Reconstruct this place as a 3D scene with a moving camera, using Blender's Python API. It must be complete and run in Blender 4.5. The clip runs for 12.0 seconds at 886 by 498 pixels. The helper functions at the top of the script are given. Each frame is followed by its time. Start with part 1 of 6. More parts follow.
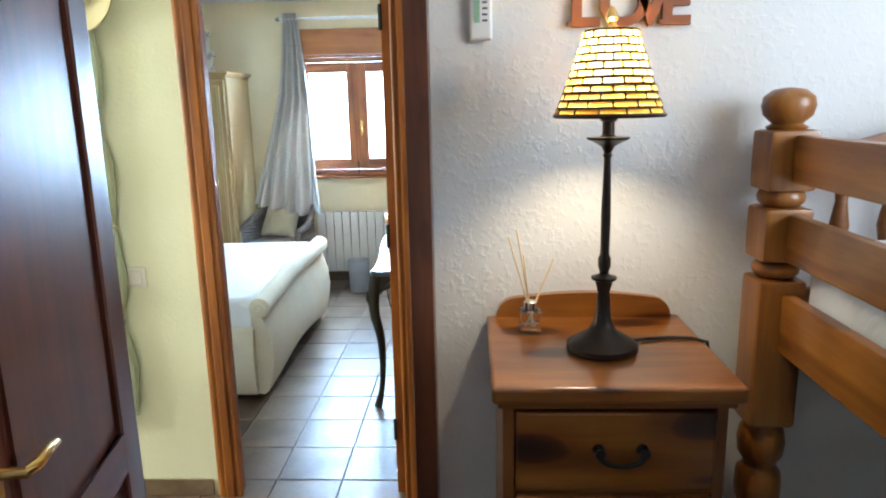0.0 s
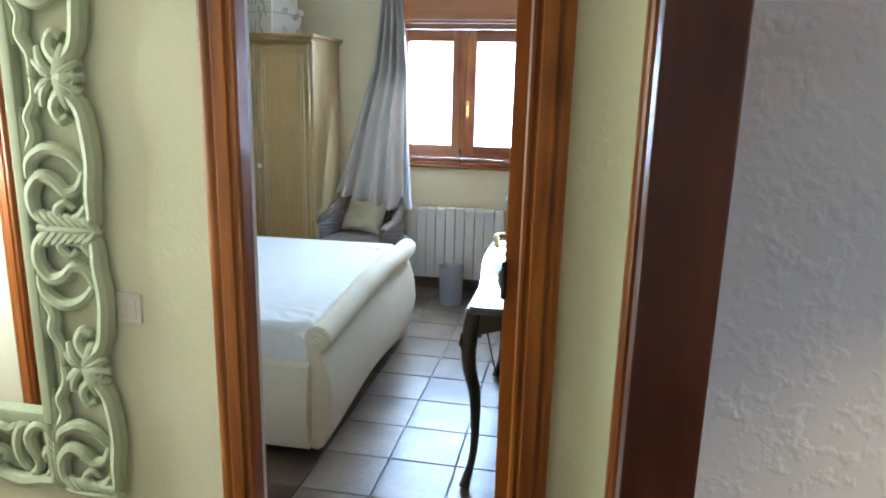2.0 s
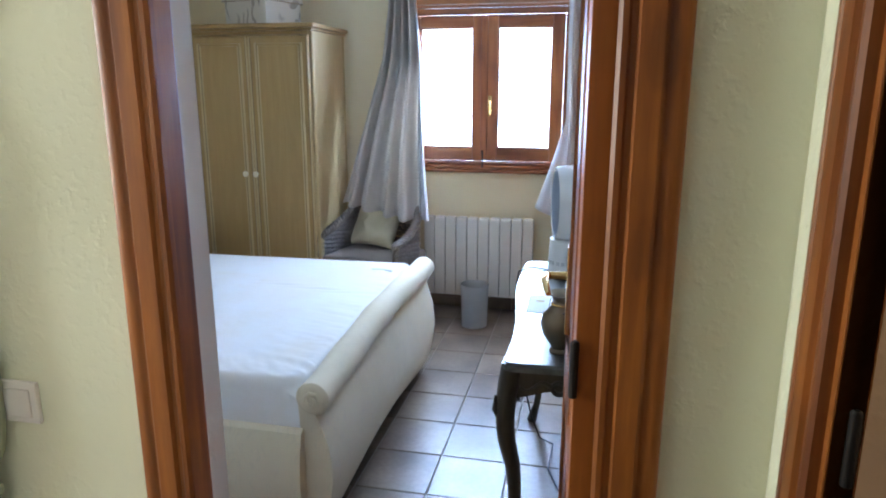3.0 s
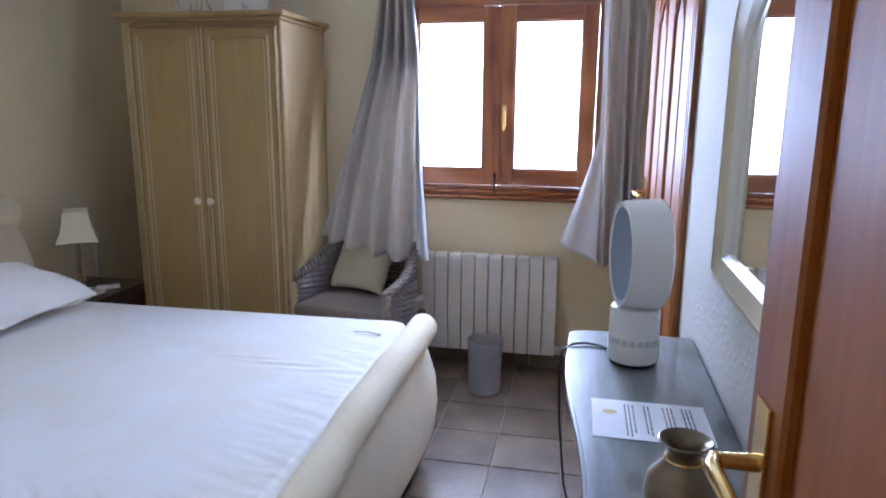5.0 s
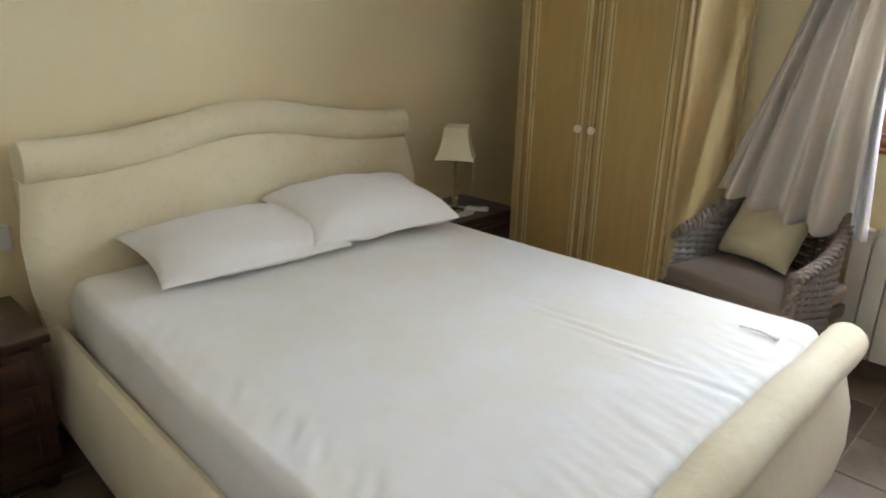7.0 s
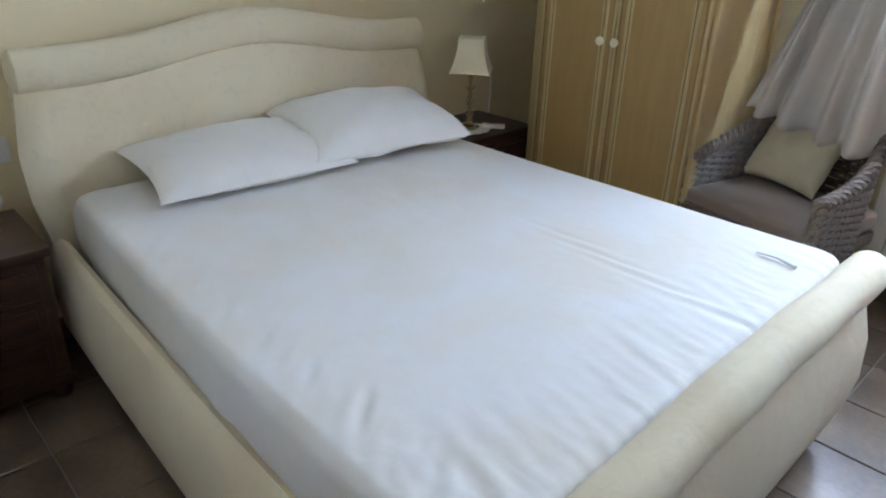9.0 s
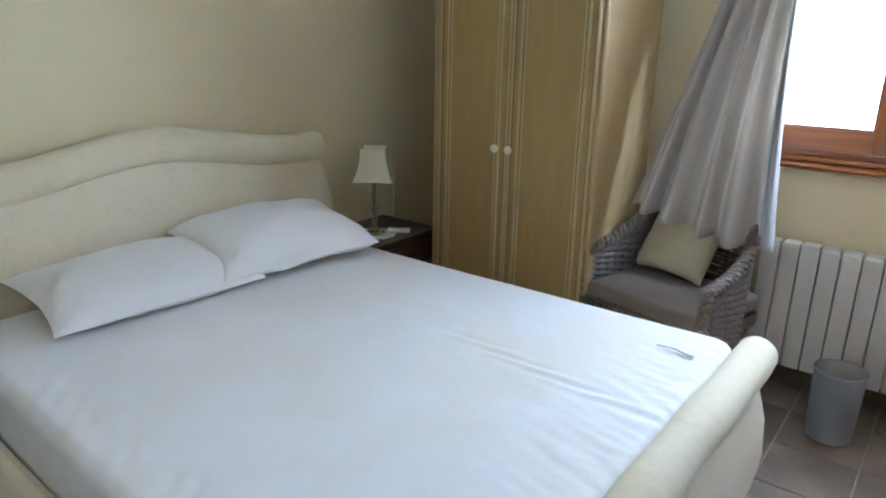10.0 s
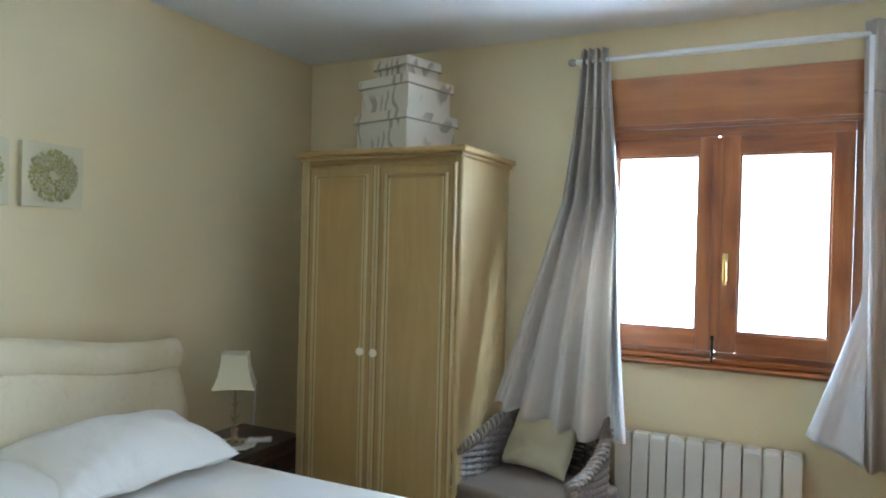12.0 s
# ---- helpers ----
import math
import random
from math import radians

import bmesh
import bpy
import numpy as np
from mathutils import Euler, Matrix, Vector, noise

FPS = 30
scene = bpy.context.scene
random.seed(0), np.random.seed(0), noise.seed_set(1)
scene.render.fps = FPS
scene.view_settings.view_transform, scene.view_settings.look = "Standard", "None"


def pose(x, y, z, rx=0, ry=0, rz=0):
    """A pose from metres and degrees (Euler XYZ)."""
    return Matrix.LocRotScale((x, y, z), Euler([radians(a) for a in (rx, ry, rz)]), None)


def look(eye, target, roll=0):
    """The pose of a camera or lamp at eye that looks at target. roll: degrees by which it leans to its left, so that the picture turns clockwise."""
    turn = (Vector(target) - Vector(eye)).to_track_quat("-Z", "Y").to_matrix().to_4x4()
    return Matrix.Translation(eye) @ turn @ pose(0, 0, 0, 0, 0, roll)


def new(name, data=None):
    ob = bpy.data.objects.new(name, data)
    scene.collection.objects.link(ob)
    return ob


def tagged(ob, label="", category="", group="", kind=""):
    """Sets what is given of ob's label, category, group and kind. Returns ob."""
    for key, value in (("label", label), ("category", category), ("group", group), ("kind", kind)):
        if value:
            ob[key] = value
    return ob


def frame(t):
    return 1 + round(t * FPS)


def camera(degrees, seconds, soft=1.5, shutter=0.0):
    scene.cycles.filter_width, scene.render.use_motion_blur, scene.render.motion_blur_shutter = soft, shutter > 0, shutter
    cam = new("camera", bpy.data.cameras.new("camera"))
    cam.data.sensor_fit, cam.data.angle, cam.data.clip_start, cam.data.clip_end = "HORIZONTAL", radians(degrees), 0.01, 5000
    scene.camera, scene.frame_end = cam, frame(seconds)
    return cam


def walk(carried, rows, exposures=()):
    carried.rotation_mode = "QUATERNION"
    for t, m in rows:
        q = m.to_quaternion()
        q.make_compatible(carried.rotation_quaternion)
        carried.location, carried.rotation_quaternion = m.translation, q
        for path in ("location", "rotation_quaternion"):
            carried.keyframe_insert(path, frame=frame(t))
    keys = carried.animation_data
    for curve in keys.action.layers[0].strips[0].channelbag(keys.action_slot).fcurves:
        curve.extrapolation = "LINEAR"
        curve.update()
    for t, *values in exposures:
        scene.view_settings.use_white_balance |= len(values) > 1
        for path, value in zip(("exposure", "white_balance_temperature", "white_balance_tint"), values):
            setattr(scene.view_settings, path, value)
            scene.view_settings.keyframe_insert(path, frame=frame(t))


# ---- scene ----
cam = camera(66.3, 12.0, soft=2.0)
PATH = [
    (0, (0.55, 0.44, 1.589), (0.46, 2.394, 1.169), -1.2),
    (0.5, (0.56, 0.693, 1.581), (0.311, 2.63, 1.147), 0.1),
    (1, (0.535, 0.915, 1.587), (0.097, 2.817, 1.152), 0.7),
    (1.5, (0.439, 1.169, 1.553), (-0.021, 3.068, 1.125), -0.0),
    (2, (0.365, 1.424, 1.534), (0.008, 3.337, 1.075), 1.4),
    (2.5, (0.304, 1.712, 1.531), (-0.106, 3.615, 1.072), 0.2),
    (2.7, (0.274, 1.83, 1.524), (-0.145, 3.729, 1.055), 0.0),
    (4.3, (0.087, 2.603, 1.467), (-0.221, 4.532, 1.038), 0.7),
    (4.5, (0.066, 2.673, 1.46), (-0.272, 4.598, 1.035), 0.7),
    (5, (-0.006, 2.842, 1.454), (-0.395, 4.759, 1.038), 0.4),
    (5.5, (-0.047, 2.973, 1.444), (-0.551, 4.861, 1.015), 0.3),
    (6, (-0.08, 3.153, 1.431), (-0.973, 4.888, 0.991), 0.1),
    (6.5, (-0.145, 3.205, 1.404), (-1.355, 4.721, 0.919), 0.1),
    (7, (-0.215, 3.326, 1.402), (-1.529, 4.695, 0.769), 1.6),
    (7.5, (-0.236, 3.394, 1.379), (-1.628, 4.614, 0.621), 2.0),
    (7.7, (-0.237, 3.397, 1.376), (-1.669, 4.532, 0.562), 1.5),
    (9.5, (-0.212, 3.422, 1.383), (-1.437, 4.766, 0.551), 0.9),
    (10, (-0.224, 3.408, 1.44), (-1.395, 4.915, 0.841), 1.1),
    (10.5, (-0.222, 3.375, 1.494), (-1.335, 4.989, 1.1), 0.9),
    (11, (-0.198, 3.341, 1.464), (-1.256, 5.028, 1.282), 0.8),
    (11.5, (-0.19, 3.328, 1.461), (-1.178, 5.066, 1.405), 1.4),
    (12, (-0.201, 3.345, 1.465), (-1.096, 5.134, 1.449), 1.5),
]
EXPOSURE = [(0.0, 1.06, 6060, 6), (0.5, 0.77, 6400, 4), (1.0, 0.6, 6750, 5), (1.5, 0.58, 6210, 5), (2.0, 0.55, 6000, 9), (2.5, 0.5, 5900, 14), (4.3, 0.22, 5750, 22), (5.0, 0.13, 6050, 28), (5.5, 0.06, 6600, 18), (6.5, 0.15, 7850, 17), (7.0, 0.15, 8200, 17), (7.5, 0.17, 8150, 17), (9.5, 0.17, 6350, 17), (10.5, 0.18, 6750, 12), (11.0, 0.25, 7150, 11), (12.0, 0.38, 6450, 9)]
walk(cam, [(t, look(eye, target, roll)) for t, eye, target, roll in PATH], EXPOSURE)

# ---- world and light ----
world = bpy.data.worlds.new("sky")
scene.world = world
world.use_nodes = True
wn, wl = world.node_tree.nodes, world.node_tree.links
sky = wn.new("ShaderNodeTexSky")
sky.sky_type, sky.sun_disc = "NISHITA", False
sky.sun_elevation, sky.sun_rotation = radians(50), radians(90)
wn["Background"].inputs["Strength"].default_value = 0.12
wl.new(sky.outputs[0], wn["Background"].inputs["Color"])

sun = new("sun", bpy.data.lights.new("sun", "SUN"))
sun.data.energy, sun.data.angle, sun.data.color = 2.5, radians(0.5), (1, 0.95, 0.88)
sun.matrix_world = look((8, 2, 10), (0, 2.5, 0))


def area_light(name, eye, target, w, h, energy, color):
    ob = new(name, bpy.data.lights.new(name, "AREA"))
    ob.data.shape, ob.data.size, ob.data.size_y = "RECTANGLE", w, h
    ob.data.energy, ob.data.color = energy, color
    ob.matrix_world = look(eye, target)
    return ob


area_light("daylight_bedroom", (-0.42, 6.66, 1.5), (-0.42, 3.0, 1.2), 0.95, 0.95, 104, (0.50, 0.71, 1.0))
area_light("daylight_bunk_room", (2.10, 0.75, 1.86), (-0.3, 1.2, 1.5), 1.0, 0.7, 13.0, (0.80, 0.88, 1.0))
# Hall is lit from its left end; the window there is assumed.
area_light("daylight_hall", (-2.52, 2.53, 1.5), (0, 2.53, 1.1), 0.5, 1.0, 32, (1.0, 1.0, 0.84))


def bulb(name, at, energy, color, r):
    ob = new(name, bpy.data.lights.new(name, "POINT"))
    ob.data.energy, ob.data.color, ob.data.shadow_soft_size = energy, color, r
    ob.location = at
    return ob


bulb("lamp_bulb", (0.797, 1.70, 1.664), 5.8, (1.0, 0.80, 0.55), 0.03)
# Added fill before a windowless wall, to brighten the side room's plaster.
area_light("daylight_side_room", (1.86, 2.3, 1.6), (0.6, 2.8, 1.1), 0.5, 0.8, 2.8, (1.0, 0.88, 0.70))
bulb("bathroom_bulb", (-2.2, 1.3, 1.95), 3, (1.0, 0.82, 0.6), 0.05)


# ---- materials ----
def mat(name, color, rough=0.6, metal=0.0, **more):
    m = bpy.data.materials.new(name)
    m.use_nodes = True
    b = m.node_tree.nodes["Principled BSDF"]
    b.inputs["Base Color"].default_value = (*color, 1)
    b.inputs["Roughness"].default_value = rough
    b.inputs["Metallic"].default_value = metal
    for k, v in more.items():
        b.inputs[k.replace("_", " ")].default_value = v
    return m


def node(m, kind, **values):
    n = m.node_tree.nodes.new(kind)
    for k, v in values.items():
        n.inputs[k.replace("_", " ")].default_value = v
    return n


def link(m, a, ao, b, bi):
    m.node_tree.links.new(a.outputs[ao], b.inputs[bi])


def coords(m, scale=(1, 1, 1), turn=(0, 0, 0)):
    c = node(m, "ShaderNodeTexCoord")
    p = node(m, "ShaderNodeMapping")
    p.inputs["Scale"].default_value = scale
    p.inputs["Rotation"].default_value = turn
    link(m, c, "Object", p, "Vector")
    return p


def ramp(m, src, out, stops):
    r = m.node_tree.nodes.new("ShaderNodeValToRGB")
    while len(r.color_ramp.elements) < len(stops):
        r.color_ramp.elements.new(0.5)
    for e, (p, c) in zip(r.color_ramp.elements, stops):
        e.position, e.color = p, (*c, 1)
    link(m, src, out, r, "Fac")
    return r


def mix(m, kind, fac, a, b):
    n = m.node_tree.nodes.new("ShaderNodeMix")
    n.data_type, n.blend_type = "RGBA", kind
    for sock, v in ((n.inputs[0], fac), (n.inputs[6], a), (n.inputs[7], b)):
        if isinstance(v, tuple) and hasattr(v[0], "outputs"):
            m.node_tree.links.new(v[0].outputs[v[1]], sock)
        elif isinstance(v, tuple):
            sock.default_value = (*v, 1)
        else:
            sock.default_value = v
    return n


def bump(m, src, out, strength, dist, chain=None):
    n = node(m, "ShaderNodeBump", Strength=strength, Distance=dist)
    link(m, src, out, n, "Height")
    if chain:
        link(m, chain, "Normal", n, "Normal")
    link(m, n, "Normal", m.node_tree.nodes["Principled BSDF"], "Normal")
    return n


def set_color(m, src, out):
    link(m, src, out, m.node_tree.nodes["Principled BSDF"], "Base Color")


def plaster(name, color, relief=0.5, scale=22.0):
    m = mat(name, color, 0.85)
    p = coords(m)
    big = node(m, "ShaderNodeTexNoise", Scale=1.3, Detail=4.0)
    lump = node(m, "ShaderNodeTexNoise", Scale=scale, Detail=2.5, Roughness=0.5, Distortion=0.15)
    fine = node(m, "ShaderNodeTexNoise", Scale=160.0, Detail=3.0)
    for n in (big, lump, fine):
        link(m, p, "Vector", n, "Vector")
    dark = tuple(c * 0.93 for c in color)
    r = ramp(m, big, "Fac", [(0.3, dark), (0.7, color)])
    set_color(m, r, "Color")
    flat = ramp(m, lump, "Fac", [(0.50, (0, 0, 0)), (0.72, (1, 1, 1))])
    b1 = bump(m, flat, "Color", relief, 0.005)
    bump(m, fine, "Fac", 0.2, 0.0012, b1)
    return m


def wood(name, light, dark, axis="z", rough=0.35, knots=0.0, grain=1.0, coat=0.0, streak=0.6):
    m = mat(name, light, rough, Coat_Weight=coat, Coat_Roughness=0.12)
    s = [9.0 * grain] * 3
    s["xyz".index(axis)] = 0.7 * grain
    p = coords(m, s)
    info = node(m, "ShaderNodeObjectInfo")
    add = node(m, "ShaderNodeVectorMath")
    add.operation = "MULTIPLY_ADD"
    add.inputs[1].default_value = (1, 1, 1)
    off = m.node_tree.nodes.new("ShaderNodeMath")
    off.operation = "MULTIPLY"
    off.inputs[1].default_value = 41.0
    link(m, info, "Random", off, 0)
    link(m, p, "Vector", add, 0)
    link(m, off, "Value", add, 2)
    ring = node(m, "ShaderNodeTexNoise", Scale=1.2, Detail=5.0, Distortion=1.6)
    line = node(m, "ShaderNodeTexNoise", Scale=9.0, Detail=4.0, Roughness=0.7)
    link(m, add, "Vector", ring, "Vector")
    link(m, add, "Vector", line, "Vector")
    mid = tuple((a + b) / 2 for a, b in zip(light, dark))
    r1 = ramp(m, ring, "Fac", [(0.3, dark), (0.48, mid), (0.66, light)])
    r2 = ramp(m, line, "Fac", [(0.35, (0.72, 0.68, 0.64)), (0.62, (1, 1, 1))])
    last = mix(m, "MULTIPLY", streak, (r1, "Color"), (r2, "Color"))
    if knots:
        pk0 = coords(m, tuple(8.0 if c != axis else 3.6 for c in "xyz"))
        pk = mix(m, "LINEAR_LIGHT", 0.12, (pk0, "Vector"), (ring, "Color"))
        v = node(m, "ShaderNodeTexVoronoi", Scale=1.0, Randomness=1.0)
        link(m, pk, 2, v, "Vector")
        rk = ramp(m, v, "Distance", [(0.13, (0.10, 0.06, 0.04)), (0.22, (0.30, 0.20, 0.13)), (0.26, (0.72, 0.60, 0.5)), (0.46, (1, 1, 1))])
        last = mix(m, "MULTIPLY", knots, (last, 2), (rk, "Color"))
    set_color(m, last, 2)
    bump(m, line, "Fac", 0.12, 0.002)
    return m


def cloth(name, color, weave=900.0, relief=0.25, mottle=0.06, rough=0.9, wrinkle=0.0):
    m = mat(name, color, rough, Sheen_Weight=0.15)
    p = coords(m)
    a = node(m, "ShaderNodeTexNoise", Scale=5.0, Detail=6.0)
    f = node(m, "ShaderNodeTexNoise", Scale=weave, Detail=2.0)
    w = node(m, "ShaderNodeTexNoise", Scale=11.0, Detail=4.0, Distortion=1.5)
    for n in (a, f, w):
        link(m, p, "Vector", n, "Vector")
    r = ramp(m, a, "Fac", [(0.35, tuple(c * (1 - mottle) for c in color)), (0.65, color)])
    set_color(m, r, "Color")
    b1 = bump(m, f, "Fac", relief, 0.001)
    if wrinkle:
        bump(m, w, "Fac", wrinkle, 0.02, b1)
    return m


PLASTER_BED = plaster("cream_plaster", (0.86, 0.71, 0.43), 0.08, 30)
PLASTER_HALL = plaster("pale_green_cream_plaster", (0.81, 0.82, 0.63), 0.15, 62)
PLASTER_BUNK = plaster("white_rough_plaster", (0.80, 0.79, 0.76), 0.17, 62)
# Peach tint puts the orangey light of the side room into the plaster.
PLASTER_SIDE = plaster("warm_lit_plaster", (0.72, 0.54, 0.36), 0.15, 50)
CEILING = plaster("white_ceiling_paint", (0.84, 0.83, 0.80), 0.1, 10)
PINE_Z = wood("red_pine_upright", (0.44, 0.145, 0.036), (0.27, 0.075, 0.017), "z", 0.35, 0.3, coat=0.25)
PINE_X = wood("red_pine_lengthwise", (0.44, 0.145, 0.036), (0.27, 0.075, 0.017), "x", 0.35, 0.3, coat=0.25)
PINE_Y = wood("red_pine_across", (0.36, 0.135, 0.035), (0.17, 0.05, 0.012), "y", 0.35, 0.3, coat=0.3)
TRIM_Z = wood("honey_pine_trim", (0.42, 0.14, 0.020), (0.17, 0.045, 0.007), "z", 0.45, 0.35, coat=0.08)
TRIM_X = wood("honey_pine_trim_lengthwise", (0.42, 0.15, 0.026), (0.19, 0.055, 0.009), "x", 0.45, 0.3, coat=0.08)
TRIM_Y = wood("honey_pine_trim_across", (0.42, 0.15, 0.026), (0.19, 0.055, 0.009), "y", 0.45, 0.3, coat=0.08)
MAHOG = wood("dark_varnished_wood", (0.11, 0.026, 0.012), (0.045, 0.010, 0.005), "z", 0.38, 0.0, coat=0.2)
MAHOG_X = wood("dark_varnished_wood_across", (0.15, 0.036, 0.018), (0.06, 0.014, 0.008), "x", 0.38, 0.0, coat=0.2)
JAMB = wood("dark_brown_pine_upright", (0.17, 0.055, 0.022), (0.075, 0.022, 0.009), "z", 0.34, 0.5, coat=0.25)
JAMB_X = wood("dark_brown_pine_across", (0.17, 0.055, 0.022), (0.075, 0.022, 0.009), "x", 0.34, 0.5, coat=0.25)
ORANGE_Z = wood("varnished_orange_wood", (0.40, 0.120, 0.008), (0.28, 0.072, 0.005), "z", 0.54, 0.0, 0.6, coat=0.03)
CHEST_X = wood("knotty_pine_across", (0.34, 0.122, 0.018), (0.18, 0.056, 0.007), "x", 0.3, 1.0, coat=0.5)
CHEST_Z = wood("knotty_pine_upright", (0.30, 0.105, 0.017), (0.16, 0.05, 0.007), "z", 0.35, 0.6, coat=0.3)
BUNK_Z = wood("bunk_pine_upright", (0.37, 0.148, 0.025), (0.22, 0.073, 0.012), "z", 0.35, 0.7, coat=0.3)
BUNK_Y = wood("bunk_pine_lengthwise", (0.37, 0.148, 0.025), (0.22, 0.073, 0.012), "y", 0.35, 0.7, coat=0.3)
BUNK_X = wood("bunk_pine_crosswise", (0.30, 0.13, 0.045), (0.2, 0.08, 0.025), "x", 0.4, 0.3)
WALNUT = wood("dark_walnut", (0.075, 0.028, 0.016), (0.03, 0.012, 0.008), "y", 0.3, 0.0, coat=0.4)
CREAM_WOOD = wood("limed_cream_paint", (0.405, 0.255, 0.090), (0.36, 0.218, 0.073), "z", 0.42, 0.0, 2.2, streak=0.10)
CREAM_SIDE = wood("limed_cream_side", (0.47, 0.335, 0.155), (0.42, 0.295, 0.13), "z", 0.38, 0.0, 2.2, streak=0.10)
# Table top's grey is pushed towards blue for the window's reflection.
DESK_TOP = wood("weathered_grey_top_window_tint", (0.21, 0.225, 0.205), (0.095, 0.10, 0.088), "y", 0.32, 0.8, 0.9, coat=0.5)
DESK_LEG = wood("dark_olive_painted_wood", (0.085, 0.07, 0.04), (0.035, 0.028, 0.018), "z", 0.4)
SUEDE = cloth("cream_suede", (0.80, 0.68, 0.46), 500, 0.3, 0.10, 0.85, 0.12)
SHEET = cloth("white_cotton_sheet", (0.86, 0.82, 0.76), 1200, 0.15, 0.06, 0.8, 0.07)


def warm_patches(m, clean, warm):
    """Uneven cotton colour: random patches of a warmer tone."""
    n = node(m, "ShaderNodeTexNoise", Scale=2.6, Detail=5.0, Roughness=0.65)
    link(m, coords(m), "Vector", n, "Vector")
    set_color(m, ramp(m, n, "Fac", [(0.38, warm), (0.60, clean)]), "Color")


warm_patches(SHEET, (0.86, 0.83, 0.78), (0.84, 0.775, 0.665))
PILLOW = cloth("white_pillow_cotton", (0.86, 0.81, 0.73), 1200, 0.15, 0.03, 0.85, 0.16)
BASE_GREY = cloth("mattress_side_cloth", (0.76, 0.70, 0.64), 900, 0.2, 0.05, 0.9, 0.2)
CURTAIN = cloth("grey_beige_curtain", (0.67, 0.60, 0.52), 700, 0.25, 0.05, 0.85)


def translucent(m, color, share):
    """Lets part of the light through a cloth."""
    n = m.node_tree.nodes
    t = n.new("ShaderNodeBsdfTranslucent")
    t.inputs["Color"].default_value = (*color, 1)
    s = n.new("ShaderNodeMixShader")
    s.inputs["Fac"].default_value = share
    out = n["Material Output"]
    m.node_tree.links.new(n["Principled BSDF"].outputs[0], s.inputs[1])
    m.node_tree.links.new(t.outputs[0], s.inputs[2])
    m.node_tree.links.new(s.outputs[0], out.inputs["Surface"])


translucent(CURTAIN, (0.70, 0.64, 0.56), 0.32)


def damask(m, light, dark):
    """Tone-on-tone scrolls woven into the upholstery."""
    p = coords(m)
    w = node(m, "ShaderNodeTexWave", Scale=14.0, Distortion=11.0, Detail=1.5, Detail_Scale=1.4)
    v = node(m, "ShaderNodeTexVoronoi", Scale=26.0)
    v.feature = "SMOOTH_F1"
    for n in (w, v):
        link(m, p, "Vector", n, "Vector")
    a = ramp(m, w, "Fac", [(0.70, (0, 0, 0)), (0.80, (1, 1, 1))])
    b = ramp(m, v, "Distance", [(0.30, (1, 1, 1)), (0.42, (0, 0, 0))])
    k = mix(m, "MULTIPLY", 1.0, (a, "Color"), (b, "Color"))
    cloudy = node(m, "ShaderNodeTexNoise", Scale=3.0, Detail=4.0)
    link(m, p, "Vector", cloudy, "Vector")
    c = ramp(m, cloudy, "Fac", [(0.35, dark), (0.65, light)])
    q = mix(m, "MULTIPLY", (k, 2), (c, "Color"), (0.955, 0.95, 0.945))
    set_color(m, q, 2)
    link(m, mix(m, "MIX", (k, 2), (0.9, 0.9, 0.9), (0.55, 0.55, 0.55)), 2, m.node_tree.nodes["Principled BSDF"], "Roughness")


damask(SUEDE, (0.82, 0.705, 0.485), (0.765, 0.635, 0.41))
SEAM = cloth("stitched_seam", (0.46, 0.41, 0.35), 700, 0.25, 0.05, 0.85)
LINING = cloth("white_curtain_lining", (0.82, 0.82, 0.82), 800, 0.15, 0.03, 0.85)
CUSHION = cloth("cream_canvas_cushion", (0.68, 0.58, 0.38), 400, 0.35, 0.05, 0.9, 0.25)
SEATPAD = cloth("brown_seat_pad", (0.20, 0.145, 0.105), 300, 0.2, 0.08, 0.6)
BRASS = mat("brass", (0.75, 0.52, 0.2), 0.22, 1.0)
IRON = mat("black_iron", (0.025, 0.022, 0.02), 0.45, 0.6)
BRONZE = mat("dark_bronze", (0.035, 0.026, 0.02), 0.38, 0.7)
PEWTER = mat("tarnished_pewter", (0.22, 0.18, 0.12), 0.28, 0.9)
CHROME = mat("chrome", (0.8, 0.8, 0.8), 0.12, 1.0)
WHITE_PLASTIC = mat("white_plastic", (0.82, 0.80, 0.76), 0.35)
WHITE_GLOSS = mat("white_gloss_plastic", (0.80, 0.78, 0.73), 0.2)
FAN_INSIDE = mat("silver_grey_plastic", (0.36, 0.40, 0.45), 0.3, 0.3)
ENAMEL = mat("white_radiator_enamel", (0.80, 0.75, 0.65), 0.32)
CREAM_PAINT = mat("cream_frame_paint", (0.58, 0.48, 0.29), 0.4)
MINT = wood("pale_green_painted_carving", (0.45, 0.51, 0.37), (0.36, 0.43, 0.29), "z", 0.6, 0.0, 2.0, streak=0.25)
PAPER = mat("white_paper", (0.86, 0.86, 0.86), 0.7)
INK = mat("dark_ink", (0.08, 0.08, 0.1), 0.7)
GOLD_MARK = mat("tan_print", (0.55, 0.40, 0.15), 0.6)
MIRROR = mat("mirror_glass", (0.93, 0.94, 0.93), 0.02, 1.0)
GROUT = mat("beige_grout", (0.34, 0.30, 0.24), 0.9)
BLACK = mat("black_rubber", (0.012, 0.012, 0.012), 0.5)
SCREEN = mat("dark_lcd_screen", (0.02, 0.035, 0.03), 0.15)
GLASS = mat("clear_glass", (1, 1, 1), 0.02, Transmission_Weight=1.0, IOR=1.45)
FROST = mat("frosted_plastic", (0.70, 0.69, 0.67), 0.4, Transmission_Weight=0.8, IOR=1.15)
translucent(FROST, (0.62, 0.61, 0.60), 0.2)
